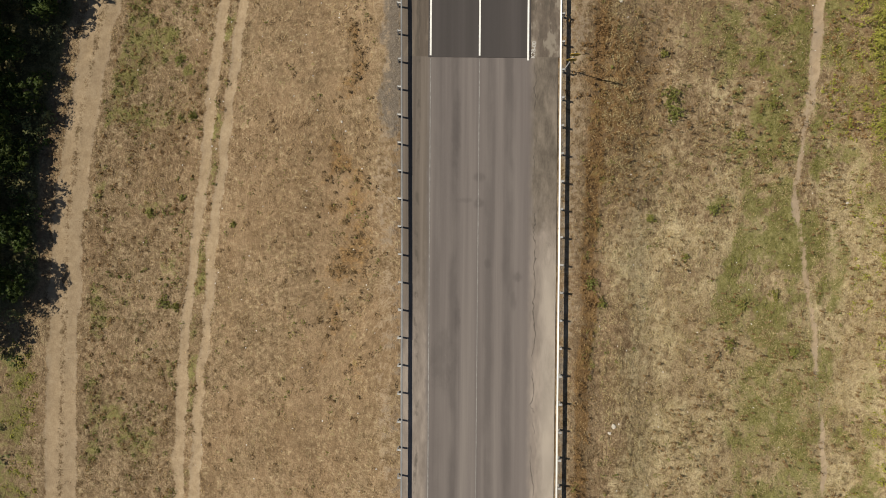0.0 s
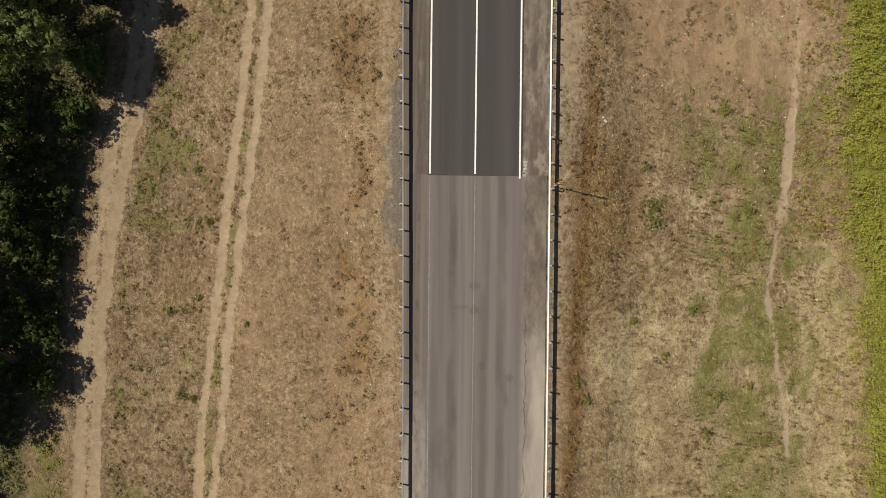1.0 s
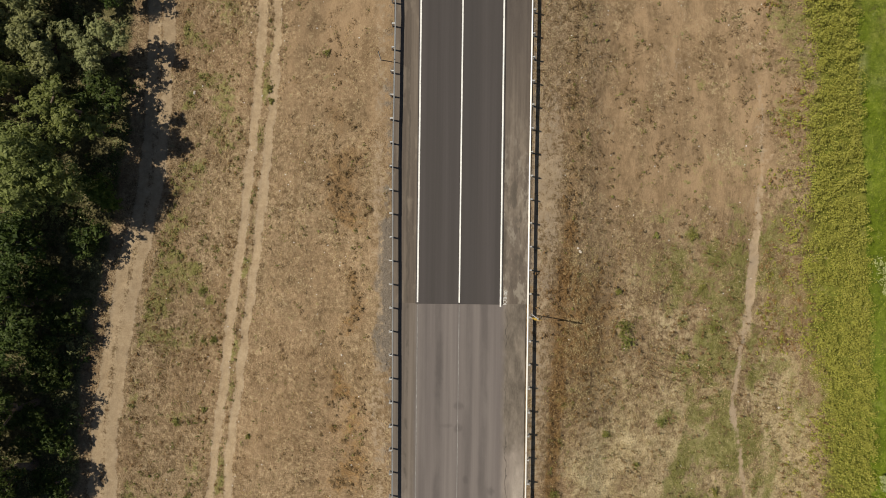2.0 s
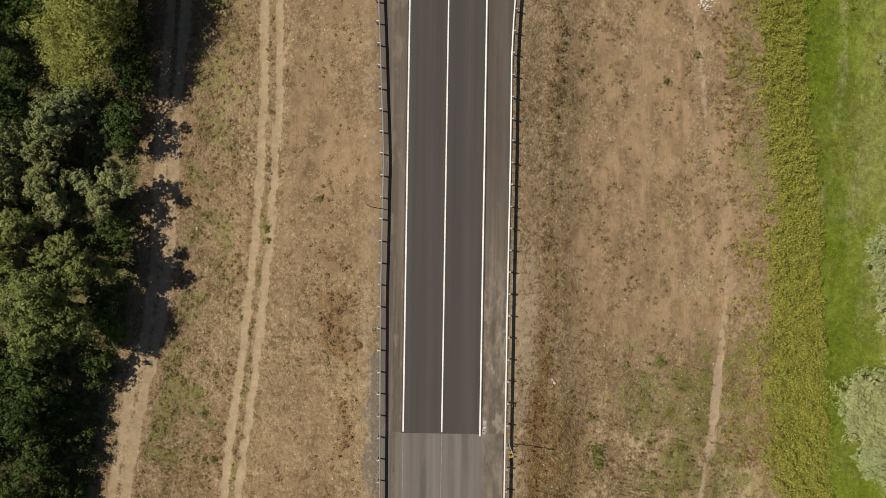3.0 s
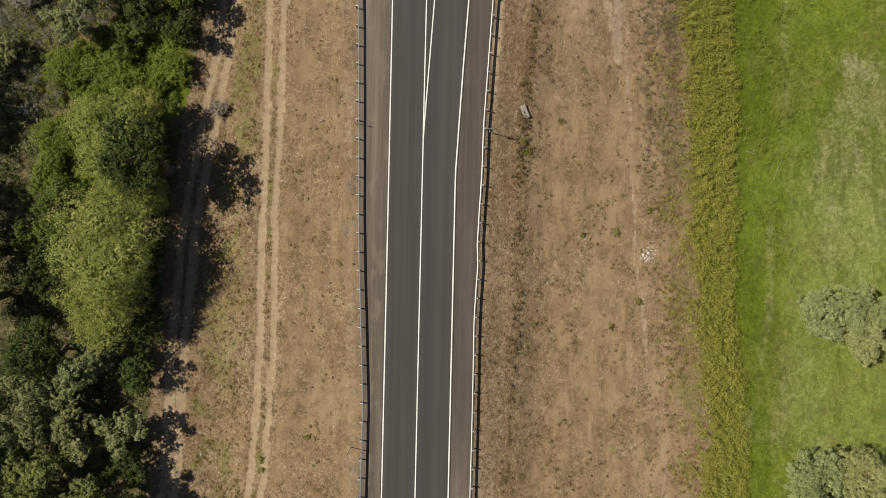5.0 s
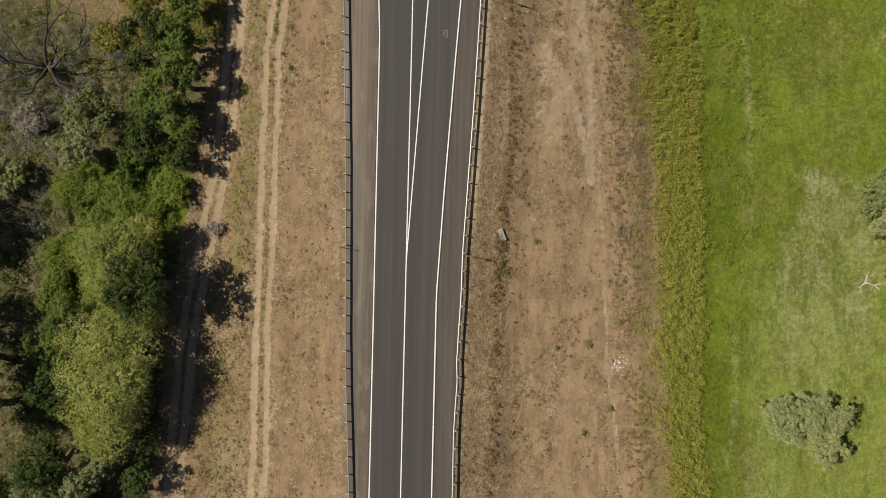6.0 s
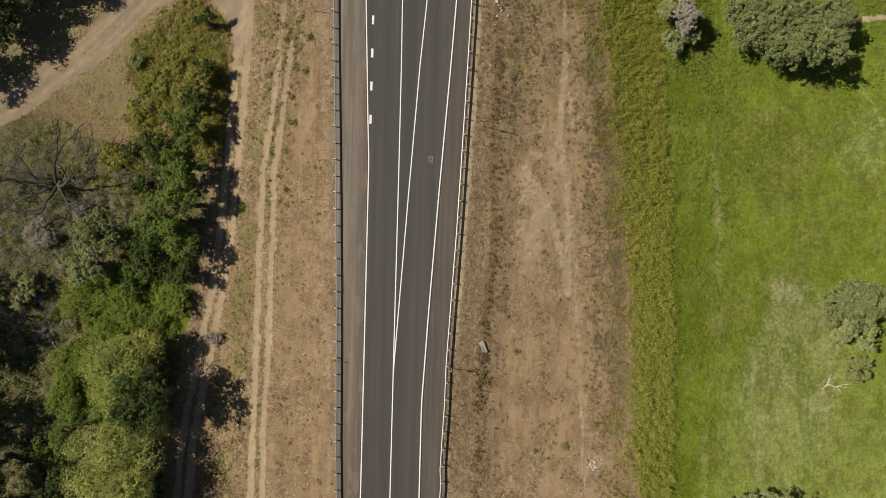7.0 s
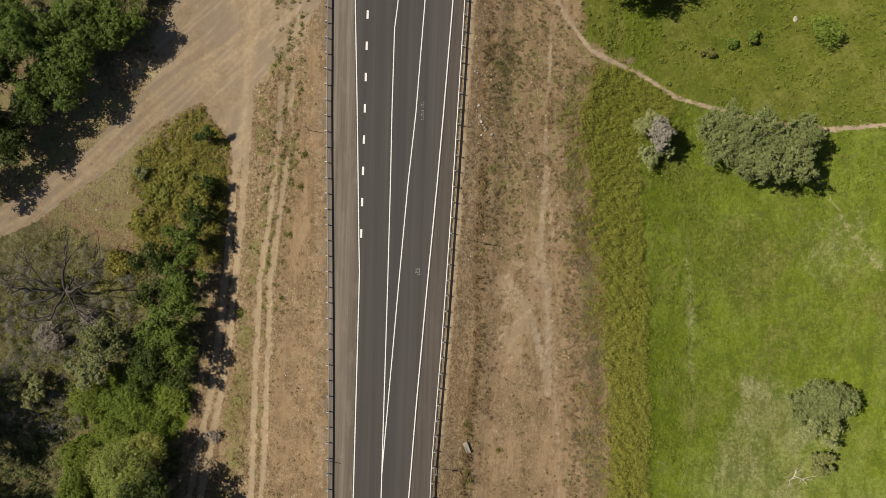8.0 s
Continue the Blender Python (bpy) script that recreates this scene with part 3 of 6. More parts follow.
RUT_R = line((-60, -20.5), (-19, -19.0), (-11.6, -18.7), (-7.1, -18.1), (0.7, -17.6), (8.2, -16.7), (12.6, -16.1), (22.4, -14.9), (33.6, -13.8), (44.7, -13.2), (58.3, -13.4), (71.9, -13.05), (84.1, -12.75), (92.2, -12.8), (101.7, -11.6), (109.3, -10.9), (124.8, -10.4), (190, -8.6))
LANE = line((-200, -32), (-60, -30.5), (-19.6, -29.9), (-7, -29.7), (1.9, -29.5), (9.5, -28.6), (13, -28.0), (17.5, -27.0), (23, -25.7), (30, -24.9), (40.5, -24.6), (50.5, -24.0), (57.2, -23.6), (62.2, -22.9), (66.7, -22.0), (72.2, -21.1), (77.5, -20.1), (85, -19.2), (93, -18.5), (101, -17.9), (110.8, -17.4), (125.1, -16.9), (190, -15))
PATH = line((-60, 33), (-19.6, 31.4), (-13.6, 31.0), (-6.7, 30.2), (-1.2, 29.3), (5.4, 28.4), (10.2, 29.1), (16.2, 30.1), (26.5, 31.2), (34.1, 30.6), (40, 29.3), (56.1, 27.0), (63, 26.55), (66, 26.4), (72.8, 25.95), (80, 25.4), (90, 24.4), (99.3, 24.4), (108.4, 23.2), (116, 22.9), (124, 23.5), (190, 25))
WEED_ROW = line((-60, 10.2), (-17, 10.2), (-5, 10.8), (1, 10.9), (10, 11.5), (23, 12.2), (35, 12.6), (52, 13.1), (63, 12.8), (71, 13.6), (86, 14.7), (93, 14.4), (107, 14.6), (130, 15.2), (190, 17))
WEED_L = line((-200, 38), (-6.8, 37.3), (5.6, 36.4), (12, 34.8), (21.1, 34.6), (36, 35.2), (46.7, 33.9), (58.9, 32.6), (72, 32.1), (86, 31.3), (101, 29.4), (116, 26.7), (122, 28.5), (124, 33.5))
WEED_R = line((-200, 43), (0, 42.6), (25.2, 41.8), (40.6, 40.3), (53, 39.1), (71.5, 39.0), (80, 38.5), (98, 37.8), (105, 36.6), (113, 36.6), (116.5, 41.0), (119, 41.5), (121.5, 37.5), (124, 34))

PROFILE_X = [-900, -60, -40, -30, -26, -23, -20, -18, -16, -11, -8.5, -7, -4.4, -3.5, 9.1, 10.2, 11.5, 13.5, 16, 20, 24, 28, 30.5, 33, 42, 60, 80, 900]
PROFILE_Z = [-5.6, -5.2, -5.0, -4.6, -4.4, -4.2, -3.85, -3.3, -2.75, -1.5, -1.2, -0.85, -0.2, -0.06, -0.06, -0.35, -0.9, -1.25, -2.5, -3.4, -4.5, -5.4, -6.1, -6.7, -7.6, -9.1, -9.6, -10.5]


def lie(x, y):
    """The height of the bare ground, with the embankment under the road."""
    x, y = np.asarray(x, float), np.asarray(y, float)
    left = (RAIL_L(y) + 2.9) * ease(x, -20, -5)
    right = (RAIL_R(y) - 8.5) * ease(-x, -30, -13)
    u = x - np.where(x < 2.7, left, right)
    z = sum(np.interp(u + d, PROFILE_X, PROFILE_Z) for d in (-0.7, -0.35, 0, 0.35, 0.7)) / 5
    away = ease(np.abs(x - 2.7), 7, 12)
    near = ease(-np.abs(x - 2.7), -200, -90)
    z = z + away * ((value_noise(x, y, 9.0, 3) - 0.5) * 0.28 + (value_noise(x, y, 1.3, 4) - 0.5) * 0.09 + (value_noise(x, y, 0.6, 5) - 0.5) * 0.05) * near
    inside = (x > RAIL_L(y) - 0.3) & (x < RAIL_R(y) + 0.3)
    return np.where(inside, np.minimum(z, -0.05), z)


def along(x, y, way, half, soft=0.35):
    return ease(-np.abs(x - way(y)), -half - soft, -half + soft)


def from_line(x, y, pts):
    """The distance to a polyline."""
    d = np.full(np.shape(x), 1e9)
    for (ax, ay), (bx, by) in zip(pts[:-1], pts[1:]):
        t = np.clip(((x - ax) * (bx - ax) + (y - ay) * (by - ay)) / ((bx - ax) ** 2 + (by - ay) ** 2), 0, 1)
        d = np.minimum(d, np.hypot(x - ax - t * (bx - ax), y - ay - t * (by - ay)))
    return d


DIAGONAL = [(-110, 66), (-56, 96.2), (-49, 100.0), (-45, 102.3), (-41.2, 105.2), (-36.6, 108.6), (-33.4, 112.3), (-30.2, 115.8), (-25.5, 119.7), (-19, 123.5), (-12, 128), (-6, 140)]
FOOTPATH = [(22, 135), (25.3, 129.1), (29, 124.9), (36, 122.3), (41.7, 119.1), (49.1, 117.4), (56, 116.2), (63.9, 115.7), (71.8, 116.6), (110, 118)]
SIDE_PATH = [(60.5, 112), (62.9, 107.7), (66.8, 101.4), (70.1, 97.5), (78, 88)]
SWERVES = [
    [(23.4, 108.4), (22.9, 102.6), (22.7, 97.5), (23.9, 91.1), (24.6, 78.3)],
    [(18.3, 93.6), (19.8, 91.8), (21.7, 88.9), (23.2, 83.9), (24.4, 78.3)],
]
MEADOW_RUT = [(40.2, 30), (43.3, 50), (43.5, 62), (45.0, 74), (44.5, 88), (43.6, 100)]
MEADOW_RUT_TWO = [(51, 52), (50.5, 62), (52, 74), (53, 80)]


# green growth on the dry verge: place and radius
GREEN_PATCHES = [
    (17.4, 11.7, 1.0), (23.3, 12.6, 0.8), (25.1, 10.4, 1.5), (27.9, 10.9, 1.2), (24.1, 6.1, 1.3), (29.4, 7.4, 1.2),
    (26.8, 2.4, 1.9), (15.8, 2.9, 0.7), (18.6, -0.1, 0.7), (20.4, -1.3, 0.9), (33.9, 3.8, 0.9), (11.2, 2.7, 0.7),
    (12.1, 5.5, 0.7), (33.3, 11.8, 1.0), (22.2, 9.8, 0.8), (28.2, 4.5, 1.2), (-21.3, 17.0, 0.9), (-19.9, 13.9, 0.9),
    (-19.0, 18.6, 0.9), (-21.6, -4.0, 0.9), (-22.8, 3.0, 0.8), (-33.0, -14.6, 1.6),
    (-33.0, -10.6, 1.6), (-12.6, 103.2, 0.8), (-11.7, 97.4, 0.9), (-10.5, 108.2, 1.0), (-14.1, 99.6, 0.8), (-8.7, 109.6, 1.0),
    (-13.2, 94.5, 0.8), (-11.4, 112.5, 0.8), (-15.6, 112.7, 0.7), (16.2, 121.4, 1.0), (15.1, 105.7, 0.9), (15.8, 108.0, 1.0),
    (17.8, 119.3, 0.8), (21.4, 125.7, 0.9), (24.8, 119.9, 0.8), (17.6, 126.0, 1.2), (24.4, 106.9, 1.0), (27.0, 99.4, 1.2),
    (27.5, 50.7, 0.9), (25.6, 47.7, 0.8), (15.3, 50.2, 0.6), (24.6, 34.5, 0.8), (25.9, 32.1, 0.8), (14.3, 67.4, 0.9),
    (-16.4, 51.4, 1.0), (-16.9, 42.7, 1.2), (-17.8, 57.3, 0.9),
]


def cover(x, y):
    """How much of each ground cover lies at the places."""
    wob = (cloud(x, y, 3.4, 11) - 0.5) * 1.7
    rough = (cloud(x, y, 1.8, 13) - 0.5) * 0.6
    bare = np.maximum(along(x + rough, y, RUT_L, 0.4, 0.22), along(x + rough, y, RUT_R, 0.4, 0.22))
    bare = bare * (1 - 0.75 * ease(y, 96, 108) * ease(cloud(x, y, 2.2, 47), 0.4, 0.58))
    verge = ease(-np.abs(x - LANE(y)) + rough, -1.5, -0.95)
    dusty = np.maximum(bare, verge) * ease(-y, -112, -100)
    crown = 1 - 0.8 * ease(-np.abs(x - LANE(y)), -0.5, -0.15) * (0.65 + 0.35 * ease(y, 30, 50))
    bare = np.maximum(bare, verge * crown * np.where(y < 106, 1, 1.0))
    bare = np.maximum(bare, (0.75 + 0.22 * ease(-y, -26, -14) - 0.2 * ease(y, 22, 28) * ease(-y, -46, -40)) * along(x + wob * 0.5, y, PATH, 0.26 + 0.3 * ease(y, 10, 13) * ease(-y, -24, -19), 0.28) * (0.55 + 0.45 * ease(cloud(x, y, 3.5, 93), 0.34, 0.5)) * np.where((y > 63) & (y < 84), 0.85, 1))
    diag = from_line(x, y, DIAGONAL)
    reach = 1.9 + 2.0 * ease(x, -33, -22)
    worn_way = ease(-diag + wob * 0.5, -reach - 0.7, -reach + 0.5)
    worn_way = worn_way * (1 - 0.35 * ease(-diag, -0.45, -0.1) * ease(-x, 26, 32))
    bare = np.maximum(bare, worn_way)
    yard = ease(-np.hypot((x + 21) / 1.2, (y - 124.5)) + wob, -8.6, -6.4)
    bare = np.maximum(bare, yard * ease(RUT_L(y) - x, -0.5, 1.5))
    bare = np.maximum(bare, ease(x - LANE(y) + 1.2 + 6.0 * ease(y, 108, 119) - wob * 0.4, -0.4, 0.5) * ease(LANE(y) + 1.1 - x, -0.3, 0.4) * ease(y, 106, 110))
    bare = np.maximum(bare, 0.5 * ease(-np.hypot((x + 10.5) / 0.8, y - 127) + wob * 1.5, -9, -4) * ease(RAIL_L(y) - x, 1.5, 3))
    bare = np.maximum(bare, 0.78 * ease(-from_line(x, y, FOOTPATH) + wob * 0.12, -0.62, -0.12))
    bare = np.maximum(bare, 0.42 * ease(-from_line(x, y, SIDE_PATH), -1.0, 0.05))
    beside = x - RAIL_R(y)
    bare = np.maximum(bare, (0.45 + 0.13 * ease(y, 14, 24) - 0.28 * ease(y, 26, 36)) * ease(beside, 0.2, 0.5) * ease(WEED_ROW(y) - x - wob * 0.6, 0.3, 1.4))
    for way in SWERVES:
        bare = np.maximum(bare, 0.66 * ease(-from_line(x, y, way) + wob * 0.25, -1.0, -0.15))
    bare = np.maximum(bare, 0.5 * ease(-np.hypot((x - 20.5) / 0.42, y - 90) + wob * 3, -15, -7) * ease(cloud(x, y, 3.0, 91), 0.36, 0.56))
    besideL = RAIL_L(y) - x
    bare = np.maximum(bare, 0.42 * ease(besideL, 0.5, 0.8) * ease(-besideL - wob * 0.8, -2.3, -1.3))
    bald = ease(cloud(x, y, 8.0, 21), 0.5, 0.7)
    bare = np.maximum(bare, 0.3 * bald * ((x > 14) & (x < WEED_L(y) - 2) & (y > 22)))
    earthy = 1.0 * ease(x, 13.5, 15.5) * ease(WEED_L(y) - x, 0, 3) * ease(y + wob * 4, 16, 27)
    earthy = np.maximum(earthy, 0.8 * ease(x - RUT_R(y), 0.5, 1.5) * ease(y + wob * 4, 22, 34) * (x < 0))
    earthy = np.maximum(earthy, 0.3 * ease(x, 13.5, 16) * (x < 30))
    earthy = np.maximum(earthy, 0.4 * ease(x - RUT_R(y), 0.5, 1.5) * (x < 0))
    gravel = ease(besideL, -0.3, 0.2) * ease(-besideL + wob * 0.9, -2.0, -0.8) * np.maximum(ease(-np.abs(y - 15.5), -8.5, -5), 0.35)
    gravel = np.maximum(gravel, 0.6 * ease(beside, -0.3, 0.1) * ease(-beside, -1.0, -0.4))
    green = ease(x - WEED_L(y) - wob * 1.2, 0.6, 3.4)
    north = ease(y + 0.25 * (x - 30) + wob, 124.5, 126.5) * ease(x, 26.5, 29.5)
    green = np.maximum(green, north)
    thicket = np.maximum(ease(-np.hypot((x + 30.5) / 1.35, (y - 75)), -8, -4), ease(-np.hypot(x + 37, (y - 66) / 1.5), -4.6, -2.6))
    green = np.maximum(green, thicket * (x < LANE(y) - 3))
    worn = 0.75 * ease(-np.hypot((x - 55) / 1.0, (y - 66) / 1.8), -10, -5)
    worn = np.maximum(worn, 0.35 * ease(-np.hypot((x - 66) / 1.0, (y - 100) / 1.2), -9, -4))
    worn = np.maximum(worn, 0.55 * ease(-np.hypot((x - 47), (y - 36) / 2.0), -7, -3))
    worn = np.maximum(worn, 0.5 * ease(-from_line(x, y, MEADOW_RUT), -0.9, -0.3))
    worn = np.maximum(worn, 0.7 * ease(-from_line(x, y, MEADOW_RUT_TWO), -1.4, -0.4))
    soft = ease(x - WEED_R(y) + wob, 3.8, 7.5) * (0.35 + 0.65 * ease(-y, -80, -50)) * ease(cloud(x, y, 14, 75) + 0.3 * ease(-y, -80, -50), 0.35, 0.6)
    strip = ease(-np.abs(x - WEED_ROW(y) + wob * (0.5 - 0.2 * ease(y, 60, 80))), -0.95, -0.35)
    rust = strip * (0.68 - 0.26 * ease(y, 20, 28) * ease(-y, -72, -60) + 0.25 * ease(-y, -24, -16))
    rust = np.maximum(rust, 0.75 * ease(-np.hypot((x - 13.6) / 1.3, (y - 12) / 2.6) + wob, -4.4, -1.0))
    rust = np.maximum(rust, 0.6 * ease(-np.hypot((x + 6.2) / 0.7, (y - 1) / 3.4), -3.0, -0.4))
    rust = np.maximum(rust, 0.2 * ease(-np.abs(x - WEED_L(y) + 0.6), -2.2, -0.6))
    rust = np.maximum(rust, 0.4 * ease(x - PATH(y) + wob, 0.8, 2.6) * ease(WEED_L(y) - x, -1.5, 0.5) * ease(y, 58, 72) * ease(-y, -112, -104) * (0.45 + 0.55 * ease(cloud(x, y, 3.0, 51), 0.38, 0.56)))
    rust = np.maximum(rust, 0.8 * ease(-np.abs(x + 7.4 + wob * 1.3), -2.6, -0.5) * ease(-y, -40, -28) * ease(cloud(x, y, 5, 49), 0.38, 0.56))
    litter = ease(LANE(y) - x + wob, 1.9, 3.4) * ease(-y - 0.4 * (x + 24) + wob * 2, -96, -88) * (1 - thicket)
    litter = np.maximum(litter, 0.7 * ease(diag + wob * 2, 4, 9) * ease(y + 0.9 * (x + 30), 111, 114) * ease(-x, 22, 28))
    bed = ease(x - WEED_L(y) + wob * 1.6, -0.4, 2.4) * ease(WEED_R(y) - x + wob * 0.3, -0.2, 0.4)
    thin = 0.85 * ease(x, 16, 24) * ease(-x + WEED_L(y), -2, 3) * ease(-y, -34, -14) * (0.12 + 0.88 * ease(cloud(x, y, 2.8, 37) + 0.16 * ease(-np.abs(x - 26.5), -8, -2), 0.45, 0.62))
    thin = np.maximum(thin, (0.05 + 0.55 * ease(cloud(x, y, 3.2, 31) + 0.08 * ease(y, 4, 12), 0.46, 0.66)) * ease(LANE(y) - x, -14, -2) * ease(RUT_L(y) - x, -0.2, 0.9) * ease(x - LANE(y), 1.4, 2.4))
    thin = np.maximum(thin, 0.6 * ease(-np.abs(x - RUT_L(y) - 0.75), -0.8, -0.3) * ease(cloud(x, y, 2.0, 33), 0.42, 0.66))
    thin = np.maximum(thin, 0.75 * ease(-np.abs(x - WEED_ROW(y) - 0.3 + wob * 0.4), -1.0, -0.3) * ease(cloud(x, y, 5, 35), 0.4, 0.62) * (0.4 + 0.3 * ease(-y, -24, -14)))
    thin = np.maximum(thin, 0.5 * ease(y, 92, 98) * ease(-x, 17, 19) * ease(-y - 0.9 * (x + 28), -117, -108))
    thin = np.maximum(thin, 0.6 * ease(y, 84, 94) * ease(-np.abs(x - RUT_R(y) + 0.4), -3.0, -1.2) * ease(cloud(x, y, 1.2, 39), 0.46, 0.62))
    thin = np.maximum(thin, 0.55 * ease(-np.abs(x - WEED_L(y) + 0.8), -3.2, -0.8) * (0.4 + 0.6 * ease(cloud(x, y, 2.5, 81), 0.38, 0.6)) * (1 + 0.35 * ease(y, 60, 75)))
    thin = np.maximum(thin, 0.36 * ease(x - WEED_ROW(y), 0.5, 2.0) * ease(WEED_L(y) - x, -1.0, 1.0) * ease(y + wob * 2, 76, 90) * (0.5 + 0.5 * ease(cloud(x, y, 4.0, 57), 0.4, 0.58)))
    # southeast verge: pale straw, made paler still to carry the sun's back-glare
    pale = 0.95 * ease(x - 0.35 * (y + 5), 25, 30) * ease(-x + WEED_L(y), -1, 2) * ease(-y, -20, -2)
    pale = np.maximum(pale, (0.45 + 0.35 * ease(-y, -12, 2)) * ease(x + wob * 2, 11.5, 15) * ease(-y, -34, -6) * ease(-x + WEED_L(y), -1, 2))
    pale = np.maximum(pale, 0.5 * ease(y + 0.4 * (x + 24), 91, 97) * ease(-x, 24, 27))
    broken = ease(cloud(x, y, 1.7, 79), 0.4, 0.6)
    thin = thin * np.where((x > 12) & (y < 36), 0.6 + 0.55 * broken, 1)
    for px, py, pr in GREEN_PATCHES:
        near = np.hypot(x - px, (y - py) * 0.8)
        thin = np.maximum(thin, (0.45 + 0.5 * broken) * ease(-near + wob * 0.9 * pr, -pr * 0.75, -pr * 0.1))
    deep = ease(x - WEED_R(y), -0.5, 0.5) * ease(WEED_R(y) - x + wob * 2, -6.5 - 3.0 * ease(y, 60, 90), -1.0) * (0.4 + 0.6 * ease(cloud(x, y, 6, 77), 0.35, 0.6)) 
    wheels = ease(-np.abs(diag - 0.85), -0.5, -0.12) * ease(-x, 12, 20)
    wheels = np.maximum(wheels, 0.8 * ease(-np.abs(x - LANE(y) - 0.2), -0.8, -0.2) * ease(y, 104, 110))
    wheels = np.maximum(wheels, 0.7 * ease(-np.hypot((x + 23) / 1.3, y - 119.5) + wob, -2.6, -0.5))
    dusty = np.maximum(dusty, wheels)
    roadside = ease(beside, 0.2, 0.5) * ease(-beside + wob * 0.4, -1.7, -1.0) * ease(y, 60, 80)
    dusty = np.maximum(dusty, 0.8 * roadside)
    bare = np.maximum(bare, 0.75 * roadside)
    bare = np.maximum(bare, wheels * ease(y, 90, 96))
    north_meadow = ease(y - np.interp(x, [p[0] for p in FOOTPATH], [p[1] for p in FOOTPATH]), -1.0, 1.0) * green
    # yellow-green growth on the wood's south edge
    thin = np.maximum(thin, 0.62 * ease(LANE(y) - x, 1.7, 2.6) * ease(-y, 2, 6) * (0.4 + 0.6 * broken))
    litter = litter * (1 - 0.8 * ease(LANE(y) - x, 1.7, 2.6) * ease(x - LANE(y), -6.5, -4.5) * ease(-y, 2, 6))
    far = ease(np.hypot(x - 10, y - 60), 130, 220)
    thin = np.maximum(thin, far * 0.5 * value_noise(x, y, 60, 41))
    litter = litter * (1 - far) * ease(x + wob * 3, -74, -58)
    return {"bare": bare * (1 - far * 0.9), "gravel": gravel, "green": green, "worn_meadow": worn, "rust": rust * (1 - green), "litter": litter, "thin_green": thin, "pale": pale, "earthy": earthy, "weed_bed": bed, "pale_meadow": soft, "deep_meadow": deep, "dusty": dusty, "north_meadow": north_meadow}


# ---- ground ----
def stretched(a, b, step, far, growth=1.45):
    core = np.arange(a, b + step / 2, step)
    w, low, high = step, a, b
    lows, highs = [], []
    while low > -far:
        w *= growth
        low, high = low - w, high + w
        lows.insert(0, low)
        highs.append(high)
    return np.array(lows + list(core) + highs)


def build_ground():
    xs = stretched(-54, 80, 0.35, 2600)
    ys = stretched(-24, 138, 0.38, 2600)
    gx, gy = np.meshgrid(xs, ys)
    x, y = gx.ravel(), gy.ravel()
    masks = cover(x, y)
    z = lie(x, y)
    ruts = np.maximum(along(x, y, RUT_L, 0.3, 0.3), along(x, y, RUT_R, 0.3, 0.3))
    z = z - 0.06 * ruts - 0.05 * masks["bare"] * ease(-np.abs(np.abs(x - LANE(y)) - 0.85), -0.5, -0.1)
    nx, ny = len(xs), len(ys)
    me = bpy.data.meshes.new("ground")
    me.vertices.add(nx * ny)
    me.vertices.foreach_set("co", np.stack([x, y, z], 1).astype(np.float32).ravel())
    i, j = np.meshgrid(np.arange(nx - 1), np.arange(ny - 1))
    a = (j * nx + i).ravel()
    loops = np.stack([a, a + 1, a + nx + 1, a + nx], 1).astype(np.int32)
    me.loops.add(loops.size)
    me.loops.foreach_set("vertex_index", loops.ravel())
    me.polygons.add(len(loops))
    me.polygons.foreach_set("loop_start", np.arange(0, loops.size, 4, dtype=np.int32))
    me.materials.append(EARTH)
    me.update(calc_edges=True)
    me.shade_smooth()
    for key, value in masks.items():
        layer = me.attributes.new(key, "FLOAT", "POINT")
        layer.data.foreach_set("value", np.clip(value, 0, 1).astype(np.float32))
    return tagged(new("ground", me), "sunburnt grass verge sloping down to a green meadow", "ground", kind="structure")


build_ground()


# ---- road ----
def ribbon(name, left, right, y0, y1, z, mat, step=2.0, drop=0.12):
    """A slab between two lines along the road, with side faces."""
    ys = np.append(np.arange(y0, y1, step), y1)
    verts, faces = [], []
    for y in ys:
        a, b = float(left(y)), float(right(y))
        verts += [(a, y, z - drop), (a, y, z), (b, y, z), (b, y, z - drop)]
    for k in range(len(ys) - 1):
        for c in range(3):
            faces.append((k * 4 + c, k * 4 + c + 1, k * 4 + c + 5, k * 4 + c + 4)[::-1])
    faces += [(0, 1, 2, 3), tuple(len(verts) - 4 + c for c in (3, 2, 1, 0))]
    return mesh_of(name, verts, faces, mat)


road = tagged(new("road", ribbon("road", lambda y: RAIL_L(y) - 0.12, lambda y: RAIL_R(y) - 0.12, -900, 14.35, 0.0, OLD_ASPHALT, 3.0)),
              "old grey worn asphalt road with dark wheel tracks", "road", kind="structure")
shoulder = tagged(new("shoulder", ribbon("shoulder", lambda y: RAIL_L(y) - 0.12, lambda y: RAIL_R(y) + 0.16, 14.35, 1200, 0.0, SHOULDER, 2.0)),
                  "dusty brown-grey asphalt shoulders beside the new surface", "road shoulder", kind="structure")
surface = tagged(new("road_surface", ribbon("road_surface", lambda y: EDGE_L(y) - 0.17, lambda y: EDGE_R(y) + 0.17, 14.3, 1200, 0.045, NEW_ASPHALT, 2.0, 0.05)),
                 "fresh dark smooth asphalt with crisp white lines", "road", kind="structure")


def stripe(name, way, y0, y1, width, z, mat, parent, label=""):
    me = ribbon(name, lambda y: way(y) - width / 2, lambda y: way(y) + width / 2, y0, y1, z, mat, 1.5, 0.01)
    return part_of(name, me, parent, label)


